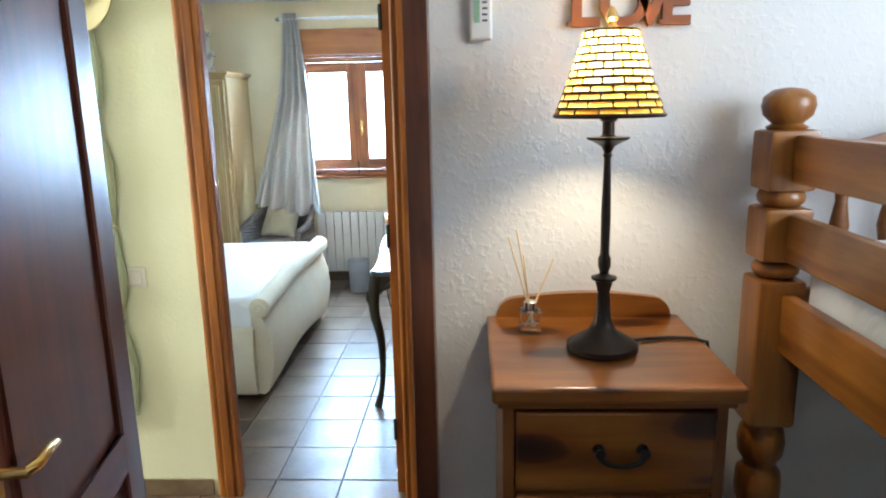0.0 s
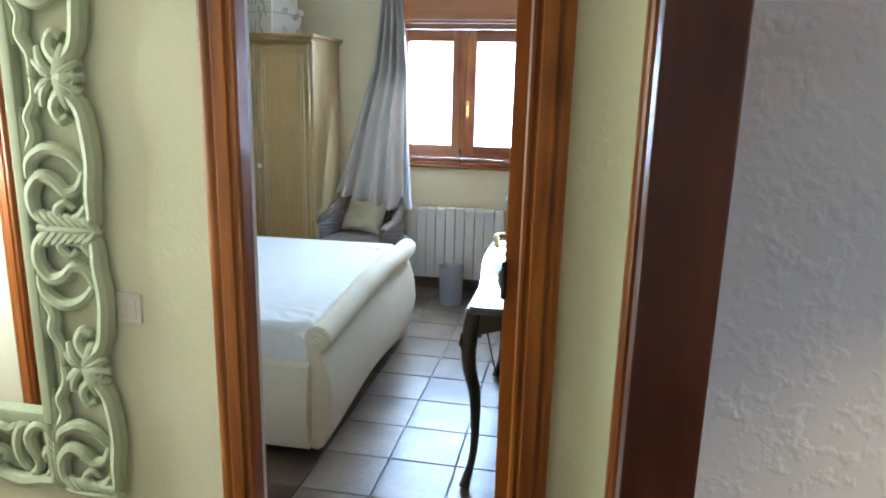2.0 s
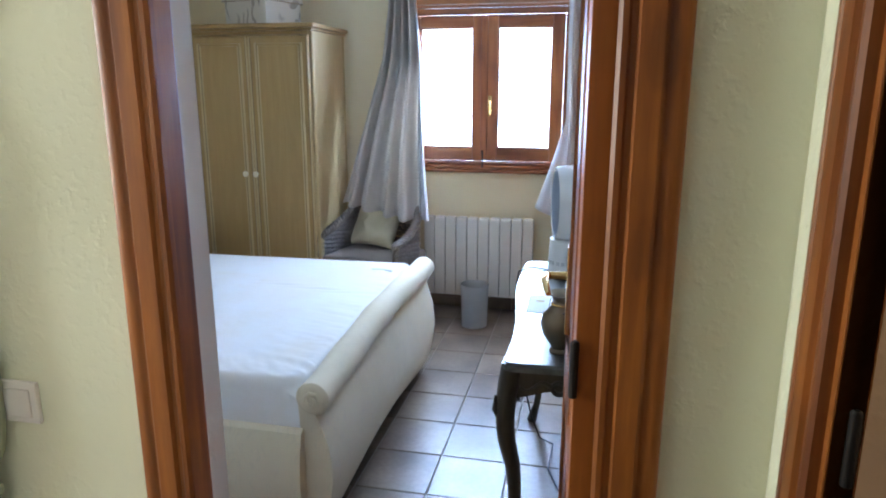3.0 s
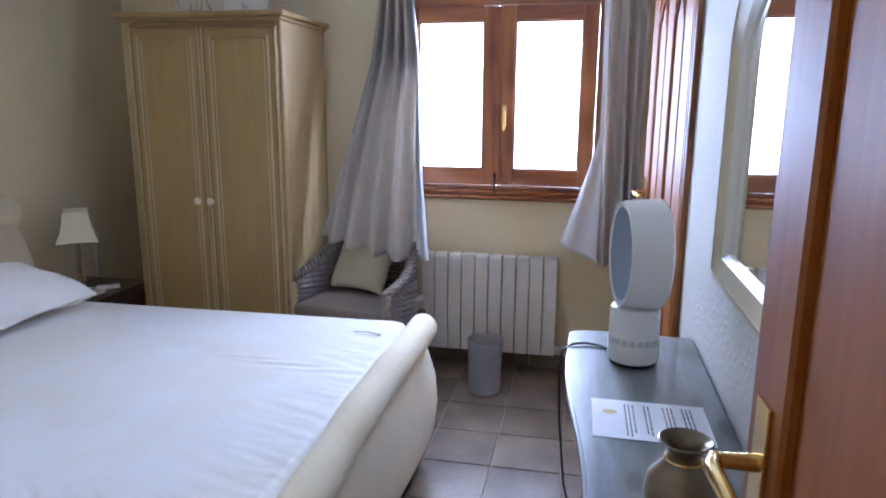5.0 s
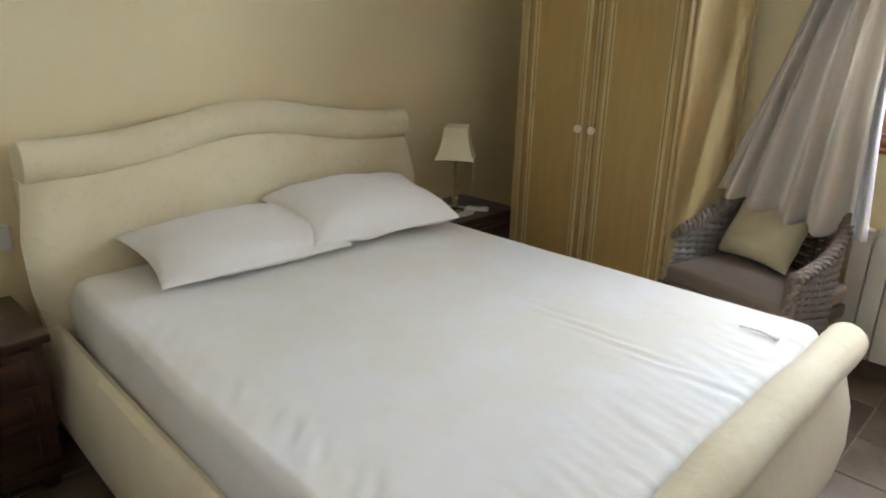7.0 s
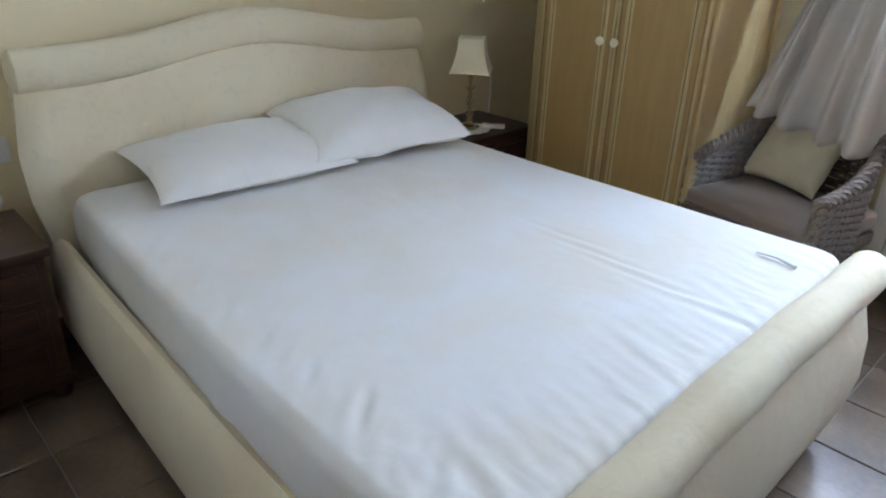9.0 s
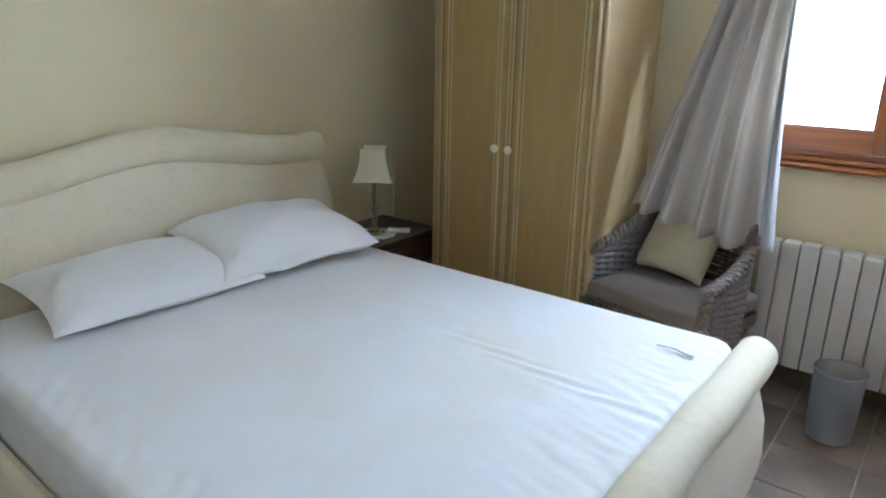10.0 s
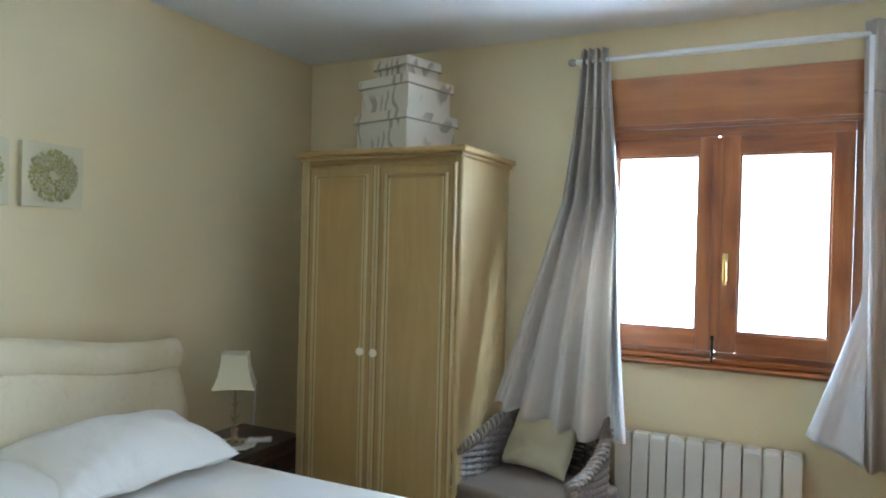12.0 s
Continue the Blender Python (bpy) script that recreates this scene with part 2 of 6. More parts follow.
SHADE = mat("ivory_lampshade_cloth", (0.78, 0.68, 0.46), 0.8, Subsurface_Weight=0.0)
REED = mat("pale_reed", (0.70, 0.55, 0.32), 0.7)
PORCELAIN = mat("white_porcelain", (0.85, 0.84, 0.80), 0.15)
LACE = cloth("cream_lace", (0.78, 0.72, 0.58), 300, 0.5, 0.1, 0.9)
RUST_WOOD = mat("rust_brown_letters", (0.25, 0.085, 0.03), 0.6)


def tile_material():
    m = mat("mottled_terracotta_tile", (0.4, 0.3, 0.2), 0.32)
    p = coords(m)
    info = node(m, "ShaderNodeObjectInfo")
    shift = m.node_tree.nodes.new("ShaderNodeVectorMath")
    shift.operation = "MULTIPLY_ADD"
    mul = m.node_tree.nodes.new("ShaderNodeMath")
    mul.operation = "MULTIPLY"
    mul.inputs[1].default_value = 53.0
    link(m, info, "Random", mul, 0)
    shift.inputs[1].default_value = (1, 1, 1)
    link(m, p, "Vector", shift, 0)
    link(m, mul, "Value", shift, 2)
    a = node(m, "ShaderNodeTexNoise", Scale=4.2, Detail=1.5, Roughness=0.4)
    f = node(m, "ShaderNodeTexNoise", Scale=45.0, Detail=4.0)
    link(m, shift, "Vector", a, "Vector")
    link(m, shift, "Vector", f, "Vector")
    r = mix(m, "MIX", (a, "Fac"), (0.030, 0.006, 0.0), (0.365, 0.275, 0.188))
    q = ramp(m, f, "Fac", [(0.35, (0.86, 0.84, 0.82)), (0.65, (1, 1, 1))])
    v = ramp(m, info, "Random", [(0.0, (0.78, 0.74, 0.70)), (1.0, (1.12, 1.12, 1.12))])
    x = mix(m, "MULTIPLY", 1.0, (r, 2), (q, "Color"))
    y = mix(m, "MULTIPLY", 1.0, (x, 2), (v, "Color"))
    set_color(m, y, 2)
    bump(m, f, "Fac", 0.12, 0.003)
    return m


TILE = tile_material()


def glow(name, color, strength):
    m = bpy.data.materials.new(name)
    m.use_nodes = True
    n = m.node_tree.nodes
    n.remove(n["Principled BSDF"])
    e = n.new("ShaderNodeEmission")
    e.inputs["Color"].default_value, e.inputs["Strength"].default_value = (*color, 1), strength
    m.node_tree.links.new(e.outputs[0], n["Material Output"].inputs["Surface"])
    return m


HAZE = glow("bright_daylight_sky", (0.70, 0.86, 1.0), 5.0)
BATH_GLOW = glow("lit_bathroom_lamp", (1.0, 0.92, 0.78), 2.5)

# ---- building helpers ----
ORG = {}


def thing(name, at, label, category, group="", kind="", rz=0.0, local=False):
    ob = new(name)
    ob.empty_display_size = 0.1
    ob.location, ob.rotation_euler = at, (0, 0, radians(rz))
    ORG[ob] = Vector((0, 0, 0)) if local else Vector(at)
    return tagged(ob, label, category, group, kind)


def weigh_normals(me):
    """Keeps broad faces flat beside their rounded edges: normals weighted by area."""
    around = [[] for v in me.vertices]
    for f in me.polygons:
        for v in f.vertices:
            around[v].append((f.normal.copy(), f.area))
    limit = math.cos(radians(42))
    normals = []
    for f in me.polygons:
        own = f.normal
        for v in f.vertices:
            s = Vector((0, 0, 0))
            for n, a in around[v]:
                if n.dot(own) > limit:
                    s += n * a
            normals.append(s.normalized() if s.length > 1e-12 else own.copy())
    me.normals_split_custom_set(normals)


def mesh(name, bm, material, smooth=False):
    me = bpy.data.meshes.new(name)
    bm.normal_update()
    bm.to_mesh(me)
    bm.free()
    for m in (material if isinstance(material, (list, tuple)) else (material,)):
        me.materials.append(m)
    if smooth:
        me.shade_smooth()
        me.set_sharp_from_angle(angle=radians(42))
        if len(me.polygons) < 2500:
            weigh_normals(me)
    return me


def part(name, bm, material, parent=None, label="", smooth=True):
    if parent is not None and ORG[parent].length:
        bmesh.ops.translate(bm, verts=bm.verts, vec=-ORG[parent])
    ob = new(name, mesh(name, bm, material, smooth))
    if parent is not None:
        ob.parent = parent
        ORG[ob] = ORG[parent]
    else:
        ORG[ob] = Vector((0, 0, 0))
    return tagged(ob, label)


def setting(name, bm, material, label, category="", smooth=False):
    ob = part(name, bm, material, None, label, smooth)
    return tagged(ob, label, category, kind="structure")


def box(bm, x0, x1, y0, y1, z0, z1, bevel=0.0, seg=2):
    made = bmesh.ops.create_cube(bm, size=1.0, matrix=Matrix.LocRotScale(((x0 + x1) / 2, (y0 + y1) / 2, (z0 + z1) / 2), None, (abs(x1 - x0), abs(y1 - y0), abs(z1 - z0))))["verts"]
    if bevel:
        edges = list({e for v in made for e in v.link_edges})
        bmesh.ops.bevel(bm, geom=edges, offset=bevel, segments=seg, profile=0.6, affect="EDGES")
    return bm


def cube(*dims, bevel=0.0, seg=2):
    return box(bmesh.new(), *dims, bevel=bevel, seg=seg)


def lathe(bm, profile, seg=32, at=(0, 0, 0), squash=(1, 1)):
    rings = []
    for r, z in profile:
        rings.append([bm.verts.new((at[0] + squash[0] * r * math.cos(2 * math.pi * i / seg), at[1] + squash[1] * r * math.sin(2 * math.pi * i / seg), at[2] + z)) for i in range(seg)])
    for a, b in zip(rings, rings[1:]):
        for i in range(seg):
            bm.faces.new((a[i], a[(i + 1) % seg], b[(i + 1) % seg], b[i]))
    bm.faces.new(rings[0][::-1])
    bm.faces.new(rings[-1])
    return bm


def tube(bm, pts, radius, seg=8, close=False):
    pts = [Vector(p) for p in pts]
    n = len(pts)
    rad = radius if isinstance(radius, (list, tuple)) else [radius] * n
    rings, up = [], Vector((0, 0, 1))
    for i, p in enumerate(pts):
        a = pts[(i - 1) % n] if close or i else p
        b = pts[(i + 1) % n] if close or i < n - 1 else p
        d = (b - a).normalized()
        if abs(d.dot(up)) > 0.95:
            up = Vector((1, 0, 0))
        u = d.cross(up).normalized()
        v = u.cross(d).normalized()
        up = v
        rings.append([bm.verts.new(p + rad[i] * (u * math.cos(2 * math.pi * k / seg) + v * math.sin(2 * math.pi * k / seg))) for k in range(seg)])
    pairs = list(zip(rings, rings[1:])) + ([(rings[-1], rings[0])] if close else [])
    for a, b in pairs:
        for k in range(seg):
            bm.faces.new((a[k], a[(k + 1) % seg], b[(k + 1) % seg], b[k]))
    if not close:
        bm.faces.new(rings[0][::-1])
        bm.faces.new(rings[-1])
    bmesh.ops.recalc_face_normals(bm, faces=bm.faces)
    return bm


def prism(bm, outline, axis, d0, d1):
    """Extrudes a 2D outline along an axis; outline is in the two other axes, in order."""
    def place(a, b, d):
        return {"x": (d, a, b), "y": (a, d, b), "z": (a, b, d)}[axis]
    lo = [bm.verts.new(place(a, b, d0)) for a, b in outline]
    hi = [bm.verts.new(place(a, b, d1)) for a, b in outline]
    n = len(outline)
    for i in range(n):
        bm.faces.new((lo[i], lo[(i + 1) % n], hi[(i + 1) % n], hi[i]))
    bm.faces.new(lo[::-1])
    bm.faces.new(hi)
    bmesh.ops.recalc_face_normals(bm, faces=bm.faces)
    return bm


def sheet(bm, nu, nv, f):
    """A grid surface f(u, v), u and v from 0 to 1."""
    g = [[bm.verts.new(f(i / nu, j / nv)) for j in range(nv + 1)] for i in range(nu + 1)]
    for i in range(nu):
        for j in range(nv):
            bm.faces.new((g[i][j], g[i + 1][j], g[i + 1][j + 1], g[i][j + 1]))
    return g


def thicken(ob, depth, offset=0.0):
    m = ob.modifiers.new("thickness", "SOLIDIFY")
    m.thickness, m.offset = depth, offset
    return ob


def wall(name, axis, face0, face1, lo, hi, top, openings, material, label):
    """A wall that runs along an axis between two faces, with openings (from, to, sill, head) right through it."""
    bm = bmesh.new()

    def slab(a, b, z0, z1):
        if b - a > 0.001 and z1 - z0 > 0.001:
            box(bm, *((a, b, face0, face1) if axis == "x" else (face0, face1, a, b)), z0, z1)
    at = lo
    for a, b, sill, head in sorted(openings):
        slab(at, a, 0, top)
        slab(a, b, 0, sill)
        slab(a, b, head, top)
        at = b
    slab(at, hi, 0, top)
    return setting(name, bm, material, label, "wall")


# ---- structure ----
TOP = 2.47
LEFT, RIGHT, NEAR, FAR = -2.65, 0.36, 3.032, 6.50     # bedroom
HALL0, HALL1 = 1.985, 2.97                            # hall, between its two long walls
BUNK = 1.93                                          # bunk room's wall face

setting("floor", cube(-3.2, 2.6, -1.9, 6.9, -0.12, -0.008), GROUT, "beige mortar bed under the floor tiles", "floor")
setting("ceiling", cube(-3.2, 2.6, -1.9, 6.9, TOP, TOP + 0.15), CEILING, "plain white painted plaster ceiling", "ceiling")
wall("wall_north", "x", FAR, FAR + 0.25, -2.8, 0.6, TOP, [(-0.90, 0.07, 0.985, 2.225)], PLASTER_BED, "cream plaster wall with the window")
wall("wall_west", "y", LEFT - 0.15, LEFT, NEAR, FAR, TOP, [], PLASTER_BED, "cream plaster wall behind the bed")
# East wall is white; its base colour is lowered to stand for shade.
wall("wall_east", "y", RIGHT, RIGHT + 0.15, NEAR, FAR, TOP, [(5.33, 6.06, 0.0, 2.06)], plaster("shade_toned_white_plaster", (0.60, 0.555, 0.48), 0.35, 50), "white rough plaster wall behind the side table, colour darkened for its shade")
wall("wall_closet", "y", 0.9, 1.0, NEAR, FAR, TOP, [], PLASTER_BED, "plain back wall of the closet")
wall("wall_hall_north", "x", HALL1, NEAR, -2.8, 2.2, TOP, [(-0.443, 0.277, 0.0, 2.06)], PLASTER_HALL, "pale rough plaster wall with the bedroom doorway")
wall("wall_bedroom_south", "x", NEAR, 3.232, LEFT, RIGHT, TOP, [(-0.528, 0.358, 0.0, 2.16)], plaster("white_reveal_plaster", (0.76, 0.70, 0.62), 0.1, 40), "white plaster wall with the deep reveal of the bedroom doorway")
wall("wall_hall_south", "x", BUNK, HALL0, -2.8, 2.2, TOP, [(-2.0, -1.28, 0.0, 2.06), (-0.345, 0.462, 0.0, 2.06)], PLASTER_BUNK, "white rough plaster wall with the bunk room doorway")
wall("wall_hall_east", "y", 0.51, 0.540, HALL0, HALL1, TOP, [(2.09, 2.76, 0.0, 2.06)], PLASTER_HALL, "pale plaster end wall of the hall with a doorway")
# Opening added out of view to go with the hall's area lamp.
wall("wall_hall_west", "y", -2.8, -2.6, HALL0, HALL1, TOP, [(2.25, 2.8, 0.95, 2.05)], PLASTER_HALL, "pale plaster end wall of the hall with an unseen, assumed window")
wall("wall_side_room", "y", 1.9, 2.05, HALL0, HALL1, TOP, [], PLASTER_SIDE, "plain end wall of the side room")
setting("wall_side_room_north", cube(0.540, 1.9, HALL1 - 0.012, HALL1 - 0.004, 0, TOP), PLASTER_SIDE, "rough plaster wall of the side room, tinted peach for warm light", "wall")
wall("wall_bunk_west", "y", -0.87, -0.75, -1.7, BUNK, TOP, [], PLASTER_BUNK, "white plaster wall between bunk room and bathroom")
wall("wall_bunk_east", "y", 2.05, 2.2, -1.7, BUNK, TOP, [(0.2, 1.3, 1.5, 2.22)], PLASTER_BUNK, "white plaster wall beside the bunk bed with a high window")
wall("wall_bunk_south", "x", -1.85, -1.7, -2.8, 2.2, TOP, [], PLASTER_BUNK, "plain white plaster wall of the bunk room")
wall("wall_bath_west", "y", -2.8, -2.6, -1.7, BUNK, TOP, [], PLASTER_SIDE, "plaster wall of the bathroom, tinted for warm light")
setting("backdrop", cube(-5, 4, 8.6, 8.65, -1, 5), HAZE, "overexposed white daylight outside the window", "sky")


# ---- doorways: jamb lining and moulded trim ----
def trim_profile(w, d):
    """Moulded section: across the width, and out of the wall."""
    return [(0, 0), (0, d * 0.55), (w * 0.06, d * 0.8), (w * 0.14, d * 0.8), (w * 0.18, d * 0.6), (w * 0.26, d * 0.6), (w * 0.30, d * 0.95), (w * 0.42, d), (w * 0.62, d), (w * 0.68, d * 0.72), (w * 0.74, d * 0.72), (w * 0.8, d * 0.9), (w * 0.94, d * 0.85), (w, d * 0.6), (w, 0)]


def doorway_x(name, a, b, y0, y1, head, w, mats, label, sides=(1, 1), hinge=None, reveal=0.03):
    """Lining and trims of an opening in a wall that runs along x, between its faces y0 and y1."""
    upright, across = mats
    d = thing(name, ((a + b) / 2, (y0 + y1) / 2, 0), label, "door frame", kind="structure")
    e = 0.003
    part("jamb", cube(a, a + reveal, y0 - e, y1 + e, 0, head, bevel=0.003), upright, d)
    part("jamb", cube(b - reveal, b, y0 - e, y1 + e, 0, head, bevel=0.003), upright, d)
    part("head_lining", cube(a + reveal, b - reveal, y0 - e, y1 + e, head - reveal, head, bevel=0.003), across, d)
    for on, y, s in ((sides[0], y0 - e, -1), (sides[1], y1 + e, 1)):
        if on:
            for x, k in ((a + 0.018, -1), (b - 0.018, 1)):
                part("trim", prism(bmesh.new(), [(x + k * p, y + s * q) for p, q in trim_profile(w, 0.022)], "z", 0, head - 0.018 + w), upright, d)
            part("trim", prism(bmesh.new(), [(y + s * q, head - 0.018 + p) for p, q in trim_profile(w, 0.022)], "x", a + 0.018, b - 0.018), across, d)
    if hinge:
        x, y = hinge
        for z in (0.25, 1.05, 1.85):
            part("hinge", lathe(bmesh.new(), [(0.006, 0), (0.007, 0.002), (0.007, 0.088), (0.004, 0.092)], 10, (x, y, z)), IRON, d)
    return d


def doorway_y(name, a, b, x0, x1, head, w, mats, label, sides=(1, 1), hinge=None):
    upright, across = mats
    d = thing(name, ((x0 + x1) / 2, (a + b) / 2, 0), label, "door frame", kind="structure")
    e = 0.003
    part("jamb", cube(x0 - e, x1 + e, a, a + 0.03, 0, head, bevel=0.003), upright, d)
    part("jamb", cube(x0 - e, x1 + e, b - 0.03, b, 0, head, bevel=0.003), upright, d)
    part("head_lining", cube(x0 - e, x1 + e, a + 0.03, b - 0.03, head - 0.03, head, bevel=0.003), across, d)
    for on, x, s in ((sides[0], x0 - e, -1), (sides[1], x1 + e, 1)):
        if on:
            for y, k in ((a + 0.018, -1), (b - 0.018, 1)):
                part("trim", prism(bmesh.new(), [(x + s * q, y + k * p) for p, q in trim_profile(w, 0.022)], "z", 0, head - 0.018 + w), upright, d)
            part("trim", prism(bmesh.new(), [(x + s * q, head - 0.018 + p) for p, q in trim_profile(w, 0.022)], "y", a + 0.018, b - 0.018), across, d)
    if hinge:
        x, y = hinge
        for z in (0.25, 1.08, 1.85):
            part("hinge", lathe(bmesh.new(), [(0.006, 0), (0.007, 0.002), (0.007, 0.088), (0.004, 0.092)], 10, (x, y, z)), IRON, d)
    return d


doorway_x("door_frame_bedroom", -0.443, 0.277, HALL1, NEAR - 0.004, 2.06, 0.096, (TRIM_Z, TRIM_X), "honey-brown moulded pine frame of the bedroom doorway", (1, 0), hinge=(0.224, HALL1 + 0.006), reveal=0.006)
part("door_stop", cube(0.2635, 0.2705, HALL1 + 0.012, NEAR - 0.014, 0, 2.05, bevel=0.002), TRIM_Z, bpy.data.objects["door_frame_bedroom"])
doorway_x("door_frame_bunk_room", -0.345, 0.462, 1.862, 1.886, 2.06, 0.05, (JAMB, JAMB_X), "dark varnished wooden frame of the bunk room doorway", (0, 0), reveal=0.05)
doorway_x("door_lining_bunk_room", -0.345, 0.462, 1.888, HALL0, 2.06, 0.05, (JAMB, JAMB_X), "dark varnished lining of the bunk room doorway", (0, 0), reveal=0.008)
doorway_x("door_frame_bathroom", -2.0, -1.28, BUNK, HALL0, 2.06, 0.075, (PINE_Z, PINE_X), "reddish pine frame of the bathroom doorway", (0, 1))
doorway_y("door_frame_side_room", 2.13, 2.79, 0.51, 0.540, 2.06, 0.085, (TRIM_Z, TRIM_Y), "honey-brown moulded pine frame of the side room doorway", (1, 0), hinge=(0.528, 2.752))


def arched(w, h, rise, n=18):
    """Outline of a cathedral panel, from its lower left corner."""
    pts = [(0, 0), (w, 0), (w, h - rise)]
    for i in range(1, n):
        t = i / n
        s = 0.5 - 0.5 * math.cos(2 * math.pi * t)
        pts.append((w * (1 - t), h - rise + rise * s ** 0.8))
    pts.append((0, h - rise))
    return pts


def door_leaf(name, at, rz, width, height, mats, label, columns, rows, lever=True, mirror=1, arch=0.0, extra=""):
    """A panelled leaf, local x from the hinge to the free edge, thickness along y."""
    upright, across = mats
    d = thing(name, at, label, "door", kind="structure", rz=rz, local=True)
    st, th = 0.105, 0.036
    cw = (width - st * (columns + 1)) / columns
    for c in range(columns + 1):
        part("stile", cube(c * (cw + st), c * (cw + st) + st, -th / 2, th / 2, 0.01, height, bevel=0.003), upright, d)
    cuts = sorted([(0.01, rows[0][0])] + [(rows[i][1], rows[i + 1][0]) for i in range(len(rows) - 1)] + [(rows[-1][1], height)])
    for c in range(columns):
        x0 = c * (cw + st) + st
        for z0, z1 in cuts:
            part("rail", cube(x0, x0 + cw, -th / 2, th / 2, z0, z1), across, d)
        for z0, z1 in rows:
            part("panel", cube(x0, x0 + cw, -th / 2 + 0.011, th / 2 - 0.011, z0, z1), upright, d)
            for s in (-1, 1):
                top = arch if z1 == rows[-1][1] else 0.0
                ring = bmesh.new()
                o = [(x0 + p, z0 + q) for p, q in (arched(cw, z1 - z0, top) if top else [(0, 0), (cw, 0), (cw, z1 - z0), (0, z1 - z0)])]
                tube(ring, [(p, s * (th / 2 - 0.006), q) for p, q in o], 0.0085, 6, True)
                part("moulding", ring, upright, d)
                i = 0.035
                f = bmesh.new()
                o2 = [(x0 + i + p, z0 + i + q) for p, q in (arched(cw - 2 * i, z1 - z0 - 2 * i, top) if top else [(0, 0), (cw - 2 * i, 0), (cw - 2 * i, z1 - z0 - 2 * i), (0, z1 - z0 - 2 * i)])]
                prism(f, o2, "y", s * (th / 2 - 0.012), s * (th / 2 - 0.004))
                part("raised_field", f, upright, d, smooth=False)
    if lever:
        for s in (-1, 1):
            hx = width - 0.055
            plate = part("handle_plate", cube(hx - 0.02, hx + 0.02, s * th / 2, s * (th / 2 + 0.006), 0.94, 1.15, bevel=0.002), BRASS, d, "polished brass plate")
            lv = bmesh.new()
            tube(lv, [(hx, s * (th / 2), 1.08), (hx, s * (th / 2 + 0.03), 1.08), (hx, s * (th / 2 + 0.048), 1.08), (hx - 0.02, s * (th / 2 + 0.055), 1.08), (hx - 0.06, s * (th / 2 + 0.055), 1.083), (hx - 0.10, s * (th / 2 + 0.05), 1.075), (hx - 0.115, s * (th / 2 + 0.046), 1.068)], [0.011, 0.009, 0.01, 0.010, 0.009, 0.008, 0.006], 10)
            part("lever", lv, BRASS, plate)
            part("keyhole", lathe(bmesh.new(), [(0.006, 0), (0.006, 0.001)], 8, (hx, s * (th / 2 + 0.0065), 0.985)), BLACK, plate)
    return d


door_leaf("door_bunk_room", (-0.288, 1.925, 0), -79, 0.70, 2.02, (MAHOG, MAHOG_X), "dark red-brown varnished panel door, standing open", 1, [(0.87, 1.88), (0.2, 0.77)][::-1])
door_leaf("door_bedroom", (0.243, 2.978, 0), 92.6, 0.64, 2.02, (ORANGE_Z, ORANGE_Z), "glossy orange-brown panel door with brass lever, standing open", 1, [(0.2, 0.82), (0.95, 1.88)])
doorway_y("door_frame_closet", 5.33, 6.06, RIGHT, RIGHT + 0.15, 2.06, 0.075, (TRIM_Z, TRIM_Y), "reddish pine frame of the closed closet door", (1, 0))
door_leaf("door_closet", (RIGHT - 0.004, 5.368, 0), 96.0, 0.655, 2.02, (ORANGE_Z, ORANGE_Z), "closed orange-brown closet door with arched panels", 2, [(0.2, 0.82), (0.95, 1.88)], arch=0.09)

# ---- window ----
win = thing("window_1", (-0.415, FAR, 0.96), "reddish pine double casement window with shutter box", "window", kind="structure")
F0 = FAR - 0.028
part("shutter_box", cube(-0.925, 0.09, F0 - 0.004, FAR + 0.12, 2.02, 2.235, bevel=0.004), wood("orange_pine_board", (0.44, 0.16, 0.036), (0.36, 0.12, 0.026), "x", 0.35, 0.2, coat=0.2, streak=0.3), win, "flat reddish pine shutter box")
part("box_lip", cube(-0.935, 0.10, F0 - 0.012, F0 + 0.02, 1.997, 2.018, bevel=0.006), PINE_X, win)
for x0, x1 in ((-0.925, -0.905), (0.05, 0.085)):
    part("window_frame", cube(x0, x1, F0, FAR + 0.12, 0.985, 1.996, bevel=0.004), PINE_Z, win)
part("window_frame", cube(-0.905, 0.05, F0 + 0.004, FAR + 0.12, 1.955, 1.996, bevel=0.004), PINE_X, win)
part("window_frame", cube(-0.905, 0.05, F0 + 0.004, FAR + 0.12, 0.985, 1.03, bevel=0.004), PINE_X, win)
sill = bmesh.new()
prism(sill, [(F0 - 0.018, 0.958), (F0 - 0.024, 0.967), (F0 - 0.018, 0.976), (F0 - 0.006, 0.98), (F0 - 0.02, 0.99), (F0 - 0.022, 1.004), (F0 - 0.01, 1.012), (F0 + 0.02, 1.012), (F0 + 0.02, 0.955), (F0 - 0.01, 0.952)], "x", -0.935, 0.10)
part("window_sill", sill, PINE_X, win)
